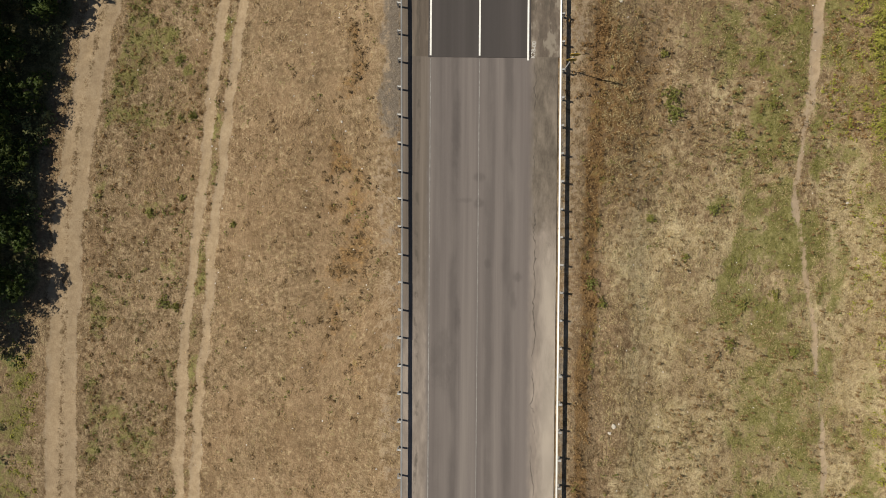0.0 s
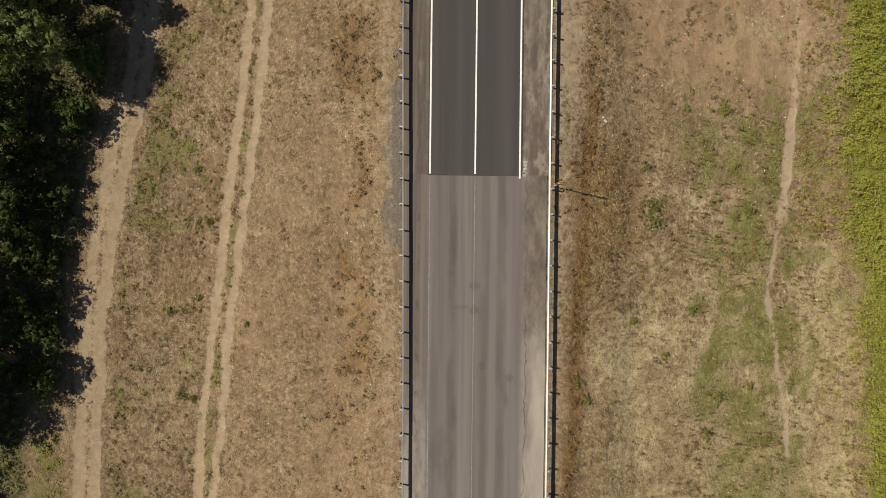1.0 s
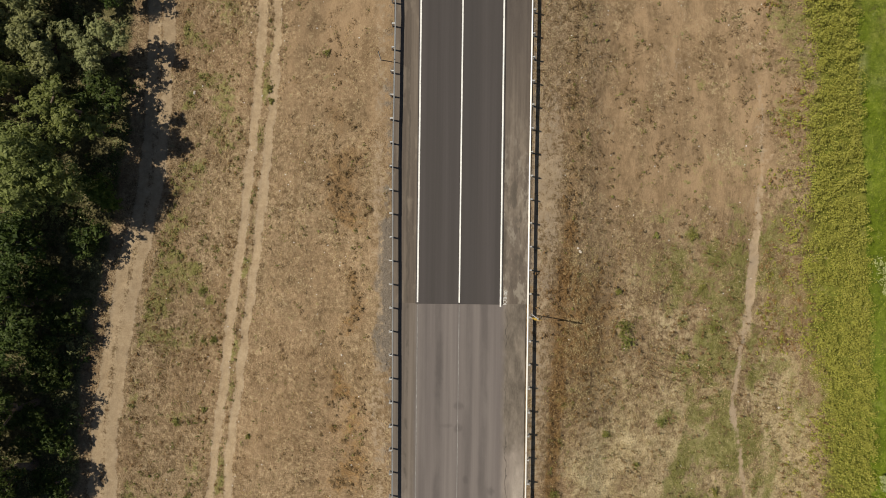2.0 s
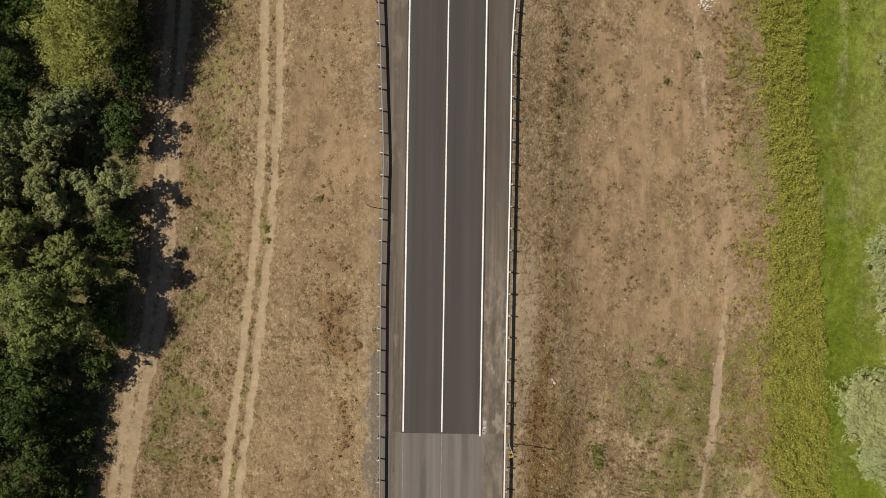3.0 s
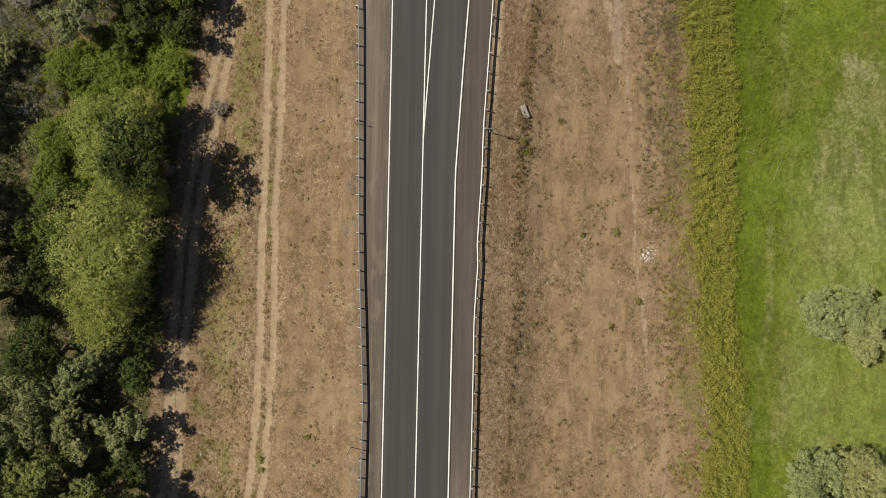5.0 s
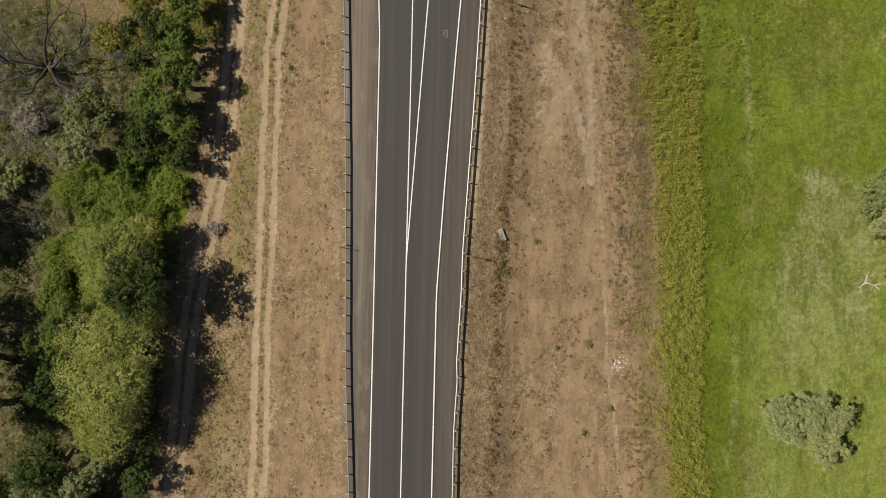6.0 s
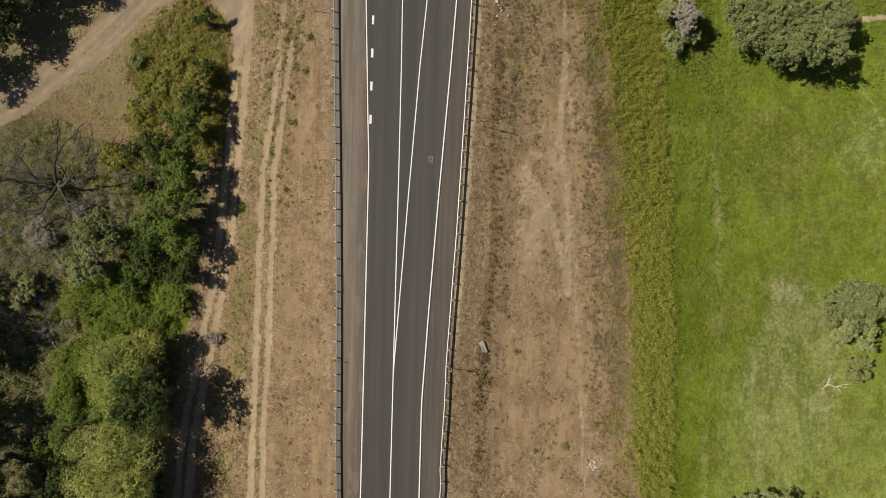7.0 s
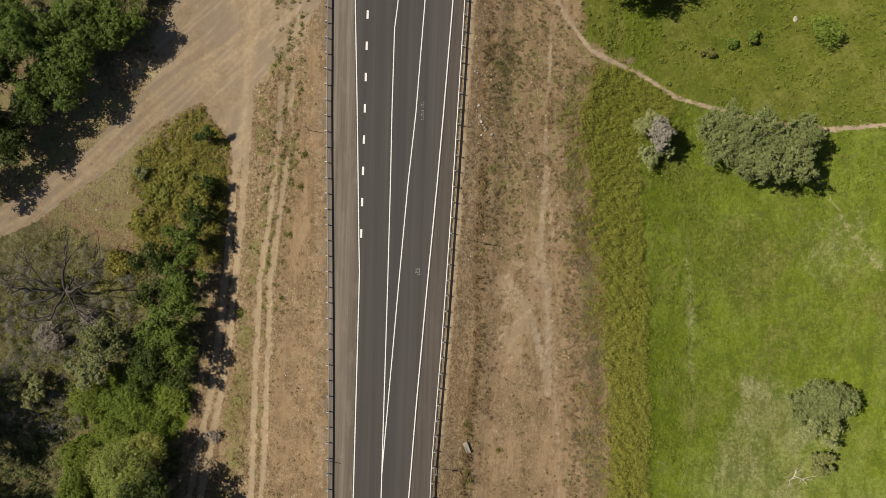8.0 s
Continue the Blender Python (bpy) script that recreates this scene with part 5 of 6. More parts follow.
for x, y, h, r, kind, label in [
    (-36.7, 75.2, 2.6, 2.8, "lime", "bright green low thicket under the trees"),
    (-32.4, 75.6, 2.4, 2.6, "lime", "bright green low thicket under the trees"),
    (-28.4, 73.8, 2.8, 2.6, "lime", "bright green low thicket under the trees"),
    (-25.2, 76.4, 2.6, 2.0, "lime", "bright green low thicket under the trees"),
    (-38.4, 63.5, 2.4, 2.6, "lime", "bright green low thicket under the trees"),
    (-38.2, 68.2, 2.2, 2.2, "lime", "bright green low thicket under the trees"),
    (-33.4, 71.2, 2.6, 2.4, "lime", "bright green low thicket under the trees"),
    (-40.8, 56.5, 2.2, 2.4, "green", "green thicket in the shade of the wood"),
    (-29.8, 78.8, 3.2, 2.2, "green", "green thicket under the trees"),
    (-42.5, 84.0, 2.6, 2.0, "mauve", "leafless grey brush near a dead tree"),
    (-44.5, 77.0, 4.0, 2.8, "grey", "grey-green brush in the wood"),
    (-37.2, 86.5, 2.2, 1.6, "mauve", "leafless grey brush near a dead tree"),
    (-33.6, 94.0, 1.8, 1.8, "yellow", "yellowing brush beside the wood"),
    (-26.6, 106.4, 1.2, 1.8, "yellow", "yellowing green bushes between two tracks"),
    (-28.8, 103.2, 1.4, 1.9, "yellow", "yellowing green bushes between two tracks"),
    (-25.0, 101.6, 2.6, 1.8, "yellow", "yellowing green bushes between two tracks"),
    (-24.6, 107.6, 1.1, 1.2, "yellow", "yellowing green bushes between two tracks"),
    (-30.8, 99.6, 1.5, 1.8, "yellow", "yellowing green bushes between two tracks"),
    (-30.8, 106.2, 1.6, 1.2, "grey", "greyish brush between two tracks"),
    (-21.8, 111.2, 5.0, 1.4, "dark", "small dark green sapling beside the lane"),
    (-21.9, 105.2, 5.4, 1.6, "dark", "dark green sapling beside the lane"),
    (-22.2, 100.6, 6.6, 2.1, "dark", "dark green sapling beside the lane"),
    (-22.4, 103.0, 5.0, 1.6, "yellow", "yellowing green bush beside the lane"),
    (-34.2, 15.5, 4.0, 2.2, "dark", "dark green bush in the shade of the wood"),
    (-34.8, 8.6, 4.0, 2.2, "dark", "dark green bush in the shade of the wood"),
    (-35.2, 2.6, 4.0, 2.2, "dark", "dark green bush in the shade of the wood"),
    (-32.8, 12.5, 3.0, 1.8, "dark", "dark green bush in the shade beside the lane"),
    (-33.2, 7.0, 3.2, 1.8, "dark", "dark green bush in the shade beside the lane"),
    (-33.2, 1.5, 3.0, 1.8, "dark", "dark green bush in the shade beside the lane"),
    (-33.6, -2.6, 3.0, 1.7, "dark", "dark green bush in the shade beside the lane"),
    (-30.2, 19.6, 4.2, 1.9, "dark", "dark green bush in the shade beside the lane"),
    (-29.2, 23.2, 4.6, 1.8, "green", "green bush in the shade beside the lane"),
]:
    n_seed += 1
    tree(x, y, h, r, kind, label, "bush", "bush", SHRUBS, low=0.2, dense=1.35, seed=n_seed)

for x, y, h, r, kind, label, c in [
    (47.4, 30.6, 6.4, 4.0, "grey", "silvery green willow in the meadow", "tree"),
    (48.0, 27.0, 5.6, 3.8, "silver", "low silvery willow in the meadow", "tree"),
    (47.6, 11.6, 5.2, 3.4, "silver", "low silvery willow in the meadow", "tree"),
    (61.8, 74.0, 5.4, 3.0, "grey", "spreading silvery willow in the meadow", "tree"),
    (52.6, 31.6, 6.8, 3.8, "grey", "silvery green willow in the meadow", "tree"),
    (50.4, 23.4, 7.0, 4.8, "silver", "broad silvery green willow in the meadow", "tree"),
    (46.2, 16.4, 6.0, 4.4, "silver", "broad silvery green willow in the meadow", "tree"),
    (49.6, 50.0, 4.2, 3.5, "grey", "low silvery willow in the meadow", "tree"),
    (53.0, 50.8, 5.0, 3.5, "grey", "low silvery willow in the meadow", "tree"),
    (54.2, 47.4, 4.4, 3.0, "grey", "low silvery willow in the meadow", "tree"),
    (64.4, 77.6, 6.6, 3.0, "sage", "spreading silvery willow in the meadow", "tree"),
    (60.4, 77.6, 7.0, 3.9, "sage", "spreading silvery willow in the meadow", "tree"),
    (62.9, 69.0, 3.2, 1.9, "sage", "small silvery bush beside bleached branches", "bush"),
    (37.0, 115.0, 5.0, 2.1, "grey", "silvery green bush beside a dry grey one", "bush"),
    (38.0, 110.8, 4.6, 2.1, "grey", "silvery green bush beside a dry grey one", "bush"),
    (46.4, 113.2, 7.6, 4.2, "sage", "broad grey-green willow beside the footpath", "tree"),
    (50.8, 112.6, 10.0, 4.5, "sage", "broad grey-green willow beside the footpath", "tree"),
    (53.6, 110.0, 10.6, 4.3, "sage", "tall grey-green willow beside the footpath", "tree"),
    (56.8, 113.6, 8.8, 3.6, "sage", "grey-green willow beside the footpath", "tree"),
    (33.6, 133.5, 8.6, 3.8, "dark", "dark green tree beyond the footpath", "tree"),
    (40.4, 136.0, 8.0, 3.6, "dark", "dark green tree beyond the footpath", "tree"),
    (62.2, 129.4, 3.2, 2.1, "lime", "bright green bush in the meadow", "bush"),
    (51.8, 128.4, 1.8, 1.1, "green", "small green bush in the meadow", "bush"),
    (45.6, 125.4, 0.9, 0.9, "tuft", "low green bush in the meadow", "bush"),
    (49.0, 127.0, 0.9, 0.9, "green", "low green bush in the meadow", "bush"),
    (43.9, -2.6, 3.0, 1.6, "silver", "silvery bush at the meadow's edge", "bush"),
]:
    n_seed += 1
    tree(x, y, h, r, kind, label, c, c, MEADOW if kind in ("silver", "sage", "grey") else "", low=0.4, dense=1.15, seed=n_seed, leaf=0.24 if kind in ("silver", "grey") else 0.27)
n_seed += 1
tree(-20.4, 71.4, 1.5, 1.2, "mauve", "dry leafless bush beside the dirt lane", "bush", "bush", low=0.2, dense=0.8, seed=n_seed, leaf=0.2)
n_seed += 1
tree(38.2, 113.2, 6.2, 2.0, "mauve", "dry grey bush without green leaves", "bush", "bush", low=2.2, dense=2.2, seed=n_seed, leaf=0.2)


def branching(rng, start, direction, length, girth, depth, out, flat=0.3):
    """Limbs that fork again and again, as tubes."""
    d = np.array(direction, float)
    d /= np.linalg.norm(d)
    pts = [np.array(start, float)]
    for _ in range(5):
        d = d + rng.normal(0, 0.2, 3) * np.array([1, 1, flat])
        d /= np.linalg.norm(d)
        pts.append(pts[-1] + d * length / 5)
    out.append(tube(pts, np.linspace(girth, girth * 0.45, 6), 5))
    if depth:
        for _ in range(rng.integers(2, 4)):
            turn = d + rng.normal(0, 0.65, 3) * np.array([1, 1, flat])
            branching(rng, pts[rng.integers(3, 6)], turn, length * rng.uniform(0.5, 0.8), girth * 0.5, depth - 1, out, flat)


def bare_tree(x, y, label, mat, limbs, length, girth, rise, depth, seed, name="dead_tree", category="tree"):
    rng = np.random.default_rng(seed)
    z = float(lie(x, y))
    thing = tagged(new(name), label, category)
    thing.location = (x, y, z)
    base = (0, 0, rise * 0.35)
    if rise > 0.5:
        part_of("trunk", mesh_of("trunk", *tube(wander(rng, (0, 0, -0.3), base, 3, 0.05), [girth * 1.5, girth * 1.3, girth * 1.2, girth * 1.1], 9), mat, True), thing)
    for k in range(limbs):
        th = 2 * math.pi * (k + rng.uniform(-0.3, 0.3)) / limbs
        out = []
        branching(rng, base, (math.cos(th), math.sin(th), rise / length * 0.6), length * rng.uniform(0.7, 1.1), girth, depth, out)
        part_of("limb", mesh_of("limb", *join(out), mat, True), thing)
    return thing


bare_tree(-40.6, 90.2, "bare dark dead tree with sprawling branches", GREY_WOOD, 8, 4.8, 0.24, 4.5, 3, 3)
bare_tree(-43.6, 73.5, "bare grey dead tree among the brush", GREY_WOOD, 5, 2.6, 0.1, 5.0, 3, 8)
bare_tree(59.9, 66.8, "bleached fallen branch lying in the meadow", DEAD_WOOD, 3, 1.1, 0.08, 0.25, 2, 12, "fallen_branch", "branch")
bare_tree(62.4, 66.8, "bleached fallen branch lying in the meadow", DEAD_WOOD, 2, 1.1, 0.045, 0.25, 2, 15, "fallen_branch", "branch")


def stick(x, y, turn, length, seed):
    rng = np.random.default_rng(seed)
    thing = tagged(new("stick"), "long pale dry stick lying in the grass", "branch")
    thing.matrix_basis = pose(x, y, float(lie(x, y)) + 0.06, 0, 0, turn)
    part_of("stem", mesh_of("stem", *tube(wander(rng, (-length / 2, 0, 0), (length / 2, 0, 0.08), 5, 0.07), np.linspace(0.028, 0.012, 6), 6), DRY_STICK), thing)
    part_of("twig", mesh_of("twig", *tube(wander(rng, (0, 0, 0.02), (length * 0.2, length * 0.13, 0.1), 3, 0.04), np.linspace(0.014, 0.008, 4), 5), DRY_STICK), thing)


stick(44.2, 66.8, 70, 3.0, 1)
stick(41.0, 68.4, -20, 1.6, 2)
stick(41.2, 64.0, -30, 1.5, 3)


# ---- stones and scraps ----
def stone_mesh(name, size, mat, seed):
    bm = bmesh.new()
    bmesh.ops.create_icosphere(bm, subdivisions=2, radius=0.5)
    for v in bm.verts:
        k = 1 + 0.35 * noise.noise(v.co * 2.2 + Vector((seed * 3.1, 0, 0)))
        v.co = Vector((v.co.x * size[0], v.co.y * size[1], v.co.z * size[2])) * k
    me = bpy.data.meshes.new(name)
    bm.to_mesh(me)
    bm.free()
    me.materials.append(mat)
    return me


def stone(x, y, size, mat, label, seed, name="stone"):
    ob = tagged(new(name, stone_mesh(name, size, mat, seed)), label, name)
    ob.matrix_basis = pose(x, y, float(lie(x, y)) + size[2] * 0.2, 0, 0, seed * 47)
    return ob


def slab(x, y, a, b, h, turn):
    bm = bmesh.new()
    bmesh.ops.create_cube(bm, size=1)
    for v in bm.verts:
        v.co = Vector((v.co.x * a, v.co.y * b, v.co.z * h))
    bmesh.ops.bevel(bm, geom=bm.edges[:], offset=0.03, segments=2, affect="EDGES")
    me = bpy.data.meshes.new("concrete_slab")
    bm.to_mesh(me)
    bm.free()
    me.materials.append(CONCRETE)
    ob = tagged(new("concrete_slab", me), "weathered concrete slab lying among weeds", "slab")
    ob.matrix_basis = pose(x, y, float(lie(x, y)) + 0.12, 4, -3, turn)


slab(13.6, 71.5, 0.62, 1.45, 0.3, 22)
for k, (x, y, s) in enumerate([(-21.46, 32.9, 0.36), (13.2, 18.9, 0.34), (13.0, 19.2, 0.2), (14.7, 113.2, 0.4), (14.2, 113.9, 0.5), (14.9, 114.4, 0.36), (13.8, 116.0, 0.42), (14.3, 112.2, 0.34), (12.9, -12.7, 0.4), (12.6, -13.2, 0.3), (33.2, 4.4, 0.28), (58.2, 131.0, 0.8), (-7.4, 9.7, 0.2), (-7.1, 9.0, 0.16), (-37.5, 101.2, 0.3), (-33.2, 103.6, 0.3), (-15.0, 117.2, 0.25)]):
    stone(x, y, (s, s * 0.75, s * 0.5), PALE_STONE, "pale weathered stone lying in dry grass", k + 2)


def rubble(x, y, count, reach, sizes, label, seed):
    """A heap of broken pale lumps."""
    rng = np.random.default_rng(seed)
    heap = tagged(new("rubble_heap"), label, "rubble")
    heap.location = (x, y, float(lie(x, y)))
    for k in range(count):
        s = rng.uniform(*sizes)
        dx, dy = rng.normal(0, reach * 0.5, 2)
        lump = part_of("lump", stone_mesh("lump", (s, s * rng.uniform(0.55, 0.9), s * 0.6), CONCRETE, seed * 40 + k), heap)
        lump.matrix_basis = pose(dx, dy, float(lie(x + dx, y + dy)) - heap.location.z + s * 0.15, rng.uniform(-20, 20), rng.uniform(-20, 20), rng.uniform(0, 360))


rubble(-42.2, 71.4, 26, 1.3, (0.3, 0.75), "pale broken rubble heaped at the edge of the wood", 3)
rubble(14.2, 113.6, 14, 1.3, (0.14, 0.4), "pale broken concrete lumps in dry weeds", 4)
rubble(14.6, 120.4, 12, 1.6, (0.12, 0.34), "small pale lumps in dry weeds", 5)


def scraps(name, count, spread, size, label, seed, mat):
    """Small flakes strewn where spread(rng) puts them."""
    rng = np.random.default_rng(seed)
    xy = spread(rng, count)
    z = lie(xy[:, 0], xy[:, 1]) + 0.05
    at = np.column_stack([xy, z])
    quads = leaves_at(rng, at, np.tile([0.0, 0, 1], (len(at), 1)), size, size * 0.8, 0.35)
    return tagged(new(name, quads_of(name, quads, mat)), label, "litter", kind="stuff")


scraps("litter_heap", 80, lambda g, c: np.column_stack([g.normal(28.5, 0.55, c), g.normal(56.2, 0.3, c) + 0.5 * g.normal(0, 0.8, c)]), 0.15, "white rubbish strewn beside the footpath", 5, SCRAP)


def verge_spots(g, c):
    x = np.concatenate([g.uniform(-24, -4.5, c), g.uniform(11, 31, c)])
    y = g.uniform(-22, 132, 2 * c)
    return np.column_stack([x, y])


scraps("scattered_stones", 330, verge_spots, 0.12, "small white stones and scraps strewn over the verge", 9, SCRAP)
scraps("scattered_stones", 150, lambda g, c: np.column_stack([g.uniform(12.5, 26, c), g.uniform(96, 134, c)]), 0.2, "pale stones strewn over the verge", 19, PALE_STONE)


# ---- low growth ----
def tufts(name, at, kind, blades, size, spread, up, label, seed, wide=0.35):
    """Clumps of blades or leaves round each place, in one mesh."""
    rng = np.random.default_rng(seed)
    n = len(at)
    scale = rng.uniform(0.6, 1.5, n)
    rep = np.repeat(np.arange(n), blades)
    off = rng.normal(0, 1, (n * blades, 3)) * np.array([1, 1, 0.45])
    pos = at[rep] + off * spread * scale[rep][:, None]
    pos[:, 2] = at[rep, 2] + np.abs(off[:, 2]) * up * scale[rep] + 0.03
    face = off * np.array([0.8, 0.8, 0.2]) + np.array([0, 0, 0.8])
    quads = leaves_at(rng, pos, face, size, size * wide, 0.45)
    return tagged(new(name, quads_of(name, quads, LEAVES[kind])), label, "plants", kind="stuff")


def sow(count, seed, x0, x1, y0, y1, chance):
    rng = np.random.default_rng(seed)
    x, y = rng.uniform(x0, x1, count), rng.uniform(y0, y1, count)
    keep = rng.uniform(0, 1, count) < chance(x, y)
    x, y = x[keep], y[keep]
    return np.column_stack([x, y, lie(x, y)])


def open_ground(x, y):
    c = cover(x, y)
    free = (1 - np.clip(c["bare"] * 1.6, 0, 1)) * (1 - np.clip(c["gravel"], 0, 1)) * (1 - c["litter"] * 0.8)
    off_road = (x < RAIL_L(y) - 0.5) | (x > RAIL_R(y) + 0.5)
    return c, free * off_road


def chance_straw(x, y):
    c, free = open_ground(x, y)
    return free * (1 - 0.93 * c["earthy"]) * (1 - c["green"]) * (0.2 + 0.8 * ease(cloud(x, y, 3.0, 61), 0.38, 0.62))


def chance_rust(x, y):
    c = cover(x, y)
    return (1 - c["litter"]) * (1 - np.clip(c["bare"] * 1.2, 0, 1)) * np.clip(c["rust"] * 1.1, 0, 1) * (0.35 + 0.65 * ease(cloud(x, y, 2.4, 63), 0.42, 0.6))


def chance_brown(x, y):
    c, free = open_ground(x, y)
    return free * (1 - 0.8 * c["earthy"]) * (1 - c["green"]) * ease(cloud(x, y, 4.0, 62), 0.47, 0.68)


def chance_weed(x, y):
    c = cover(x, y)
    band = ease(x - WEED_L(y) + (cloud(x, y, 3, 68) - 0.5) * 5, -1.2, 3.4) * ease(WEED_R(y) - x + (cloud(x, y, 4, 69) - 0.5) * 1.5, -0.3, 0.5)
    return np.clip(band, 0, 1) * (1 - np.clip(c["bare"] * 2, 0, 1)) * np.clip(0.62 + 0.25 * ease(y, 75, 95) + 0.4 * ease(cloud(x, y, 1.9, 85), 0.36, 0.54), 0, 1)


def chance_fringe(x, y):
    free = open_ground(x, y)[1]
    return free * 0.75 * ease(-np.abs(x - WEED_L(y) + 1.2), -4.0, -0.5) * ease(cloud(x, y, 2.5, 66), 0.42, 0.65)


def chance_grey(x, y):
    free = open_ground(x, y)[1]
    return free * ease(x - PATH(y), 0.7, 2.2) * ease(WEED_L(y) - x, -0.8, 0.6) * ease(y, 58, 74) * ease(-y, -114, -102) * (0.25 + 0.75 * ease(cloud(x, y, 2.2, 53), 0.4, 0.58))


def chance_tuft(x, y):
    c, free = open_ground(x, y)
    return free * (0.85 * ease(c["thin_green"], 0.25, 0.9) * ease(cloud(x, y, 3.5, 64), 0.3, 0.6) + 0.025)


def chance_meadow(x, y):
    c, free = open_ground(x, y)
    return free * c["green"] * (1 - 0.7 * c["worn_meadow"]) * (0.2 + 0.8 * ease(cloud(x, y, 5.0, 65), 0.4, 0.62))


tufts("meadow_grass", sow(30000, 76, 34, 82, -24, 138, chance_meadow), "meadow", 5, 0.26, 0.2, 0.1, "lush green meadow grass", 86, 0.3)


def mounds(name, at, kind, leaves, radius, tall, size, label, seed, wide_by=0.55, lift=0.2):
    """Rounded leafy plants, side by side, in one mesh."""
    rng = np.random.default_rng(seed)
    n = len(at)
    wide = radius * rng.uniform(0.55, 1.4, n)
    high = tall * rng.uniform(0.5, 1.35, n)
    rep = np.repeat(np.arange(n), leaves)
    d = rng.normal(0, 1, (n * leaves, 3))
    d[:, 2] = np.abs(d[:, 2])
    d /= np.linalg.norm(d, axis=1)[:, None]
    far = rng.uniform(0.7, 1.12, n * leaves)
    pos = at[rep] + d * np.column_stack([wide[rep], wide[rep], high[rep]]) * far[:, None]
    quads = leaves_at(rng, pos, d + np.array([0, 0, lift]), size, size * wide_by, 0.4)
    return tagged(new(name, quads_of(name, quads, LEAVES[kind])), label, "plants", kind="stuff")


def chance_brush(x, y):
    c = cover(x, y)
    return c["litter"] * (1 - 0.9 * ease(x - LANE(y), -5.5, -4.2) * ease(-y, 3, 6)) * (1 - np.clip(1.6 * c["bare"], 0, 1)) * ease(from_line(x, y, DIAGONAL), 4.0, 6.5) * np.where(y > 93, 0.45, 1) * ease(LANE(y) - x, 1.7, 2.9) * (0.3 + 0.7 * ease(cloud(x, y, 5, 67), 0.4, 0.6))


def chance_north(x, y):
    c, free = open_ground(x, y)
    return free * c["green"] * ease(y + 0.45 * (x - 40), 112, 122) * (0.15 + 0.85 * ease(cloud(x, y, 6, 71), 0.42, 0.62))


def chance_vine(x, y):
    c = cover(x, y)
    return c["green"] * ease(LANE(y) - x, 3.0, 4.5)


def chance_island(x, y):
    c = cover(x, y)
    wob = (cloud(x, y, 4, 72) - 0.5) * 3
    return (1 - np.clip(c["bare"] * 1.5, 0, 1)) * ease(from_line(x, y, DIAGONAL) + wob, 2.8, 4.6) * ease(LANE(y) - x, 1.4, 2.2) * ease(y + wob, 92, 96) * ease(x + wob * 1.5, -33.5, -30) * (0.35 + 0.65 * ease(cloud(x, y, 2.6, 97), 0.36, 0.5)) * ease(-y, -120, -108)


mounds("tall_weeds", sow(19500, 73, 24, 46, -24, 127, chance_weed), "weed", 27, 0.46, 1.05, 0.19, "dense band of leafy yellow-green weeds", 83, 0.55, 0.3)
tufts("dry_grass", sow(24000, 71, -30, 37, -24, 136, chance_straw), "straw", 8, 0.24, 0.22, 0.1, "sunburnt straw-coloured grass tufts", 81, 0.16)
tufts("pale_grass", sow(12000, 171, 12, 38, -24, 20, chance_straw), "straw", 8, 0.26, 0.2, 0.12, "bleached pale grass on the verge", 181, 0.16)
tufts("brown_weeds", sow(34000, 77, -30, 36, -24, 136, chance_brown), "dun", 10, 0.2, 0.2, 0.12, "scattered brown dry weeds", 87, 0.2)
mounds("dead_weeds", sow(15500, 115, 8, 19, 22, 136, chance_rust), "rust", 15, 0.26, 0.42, 0.19, "grey-brown dead weeds beside the guard rail", 116, 0.35)
mounds("dead_weeds", sow(5200, 127, -12, -3.5, -24, 62, chance_rust), "rust", 13, 0.22, 0.32, 0.18, "brown dead weeds on the dry verge", 128, 0.35)
mounds("dead_weeds", sow(3000, 72, 8, 17.5, -24, 24, chance_rust), "russet", 13, 0.2, 0.36, 0.18, "reddish brown dead weeds beside the guard rail", 82, 0.35)
tufts("green_tufts", sow(60000, 75, -30, 36, -24, 136, chance_tuft), "tuft", 10, 0.15, 0.2, 0.13, "small green weed tufts in dry grass", 85, 0.5)
mounds("dead_fringe", sow(9000, 133, 20, 44, 8, 124, chance_fringe), "russet", 13, 0.24, 0.3, 0.17, "ochre dead weeds along the weed band", 134)
mounds("grey_fringe", sow(5200, 141, 22, 34, 56, 116, chance_grey), "ash", 14, 0.24, 0.3, 0.17, "dun dry weeds between the footpath and the weed band", 142, 0.35)
mounds("weed_fringe", sow(13000, 74, 20, 44, -24, 127, chance_fringe), "weed", 13, 0.22, 0.3, 0.17, "sparse yellow-green weeds on dry soil", 84)
mounds("brush", sow(2000, 91, -54, -20, -24, 74, chance_brush), "grey", 40, 0.55, 0.9, 0.24, "grey-green brush on the floor of the wood", 92)
mounds("brush", sow(2900, 93, -54, -20, -24, 138, chance_brush), "dark", 38, 0.6, 1.0, 0.24, "dark green brush on the floor of the wood", 94)
mounds("brush", sow(1900, 99, -54, -30, 72, 108, chance_brush), "yellow", 32, 0.55, 0.8, 0.22, "yellowing brush near a dead tree", 100)
mounds("bare_brush", sow(1100, 101, -54, -32, 72, 97, chance_brush), "mauve", 70, 0.7, 1.2, 0.5, "leafless grey brush in the wood", 102, 0.06)
mounds("island_brush", sow(1500, 109, -36, -18.5, 92, 118, chance_island), "tuft", 22, 0.4, 0.7, 0.2, "olive brush between two tracks", 110)
def chance_lane(x, y):
    return ease(LANE(y) - x, 1.5, 2.3) * ease(x - LANE(y), -5.2, -3.6) * ease(-y, 5, 9) * (0.4 + 0.6 * ease(cloud(x, y, 2.5, 83), 0.35, 0.6))


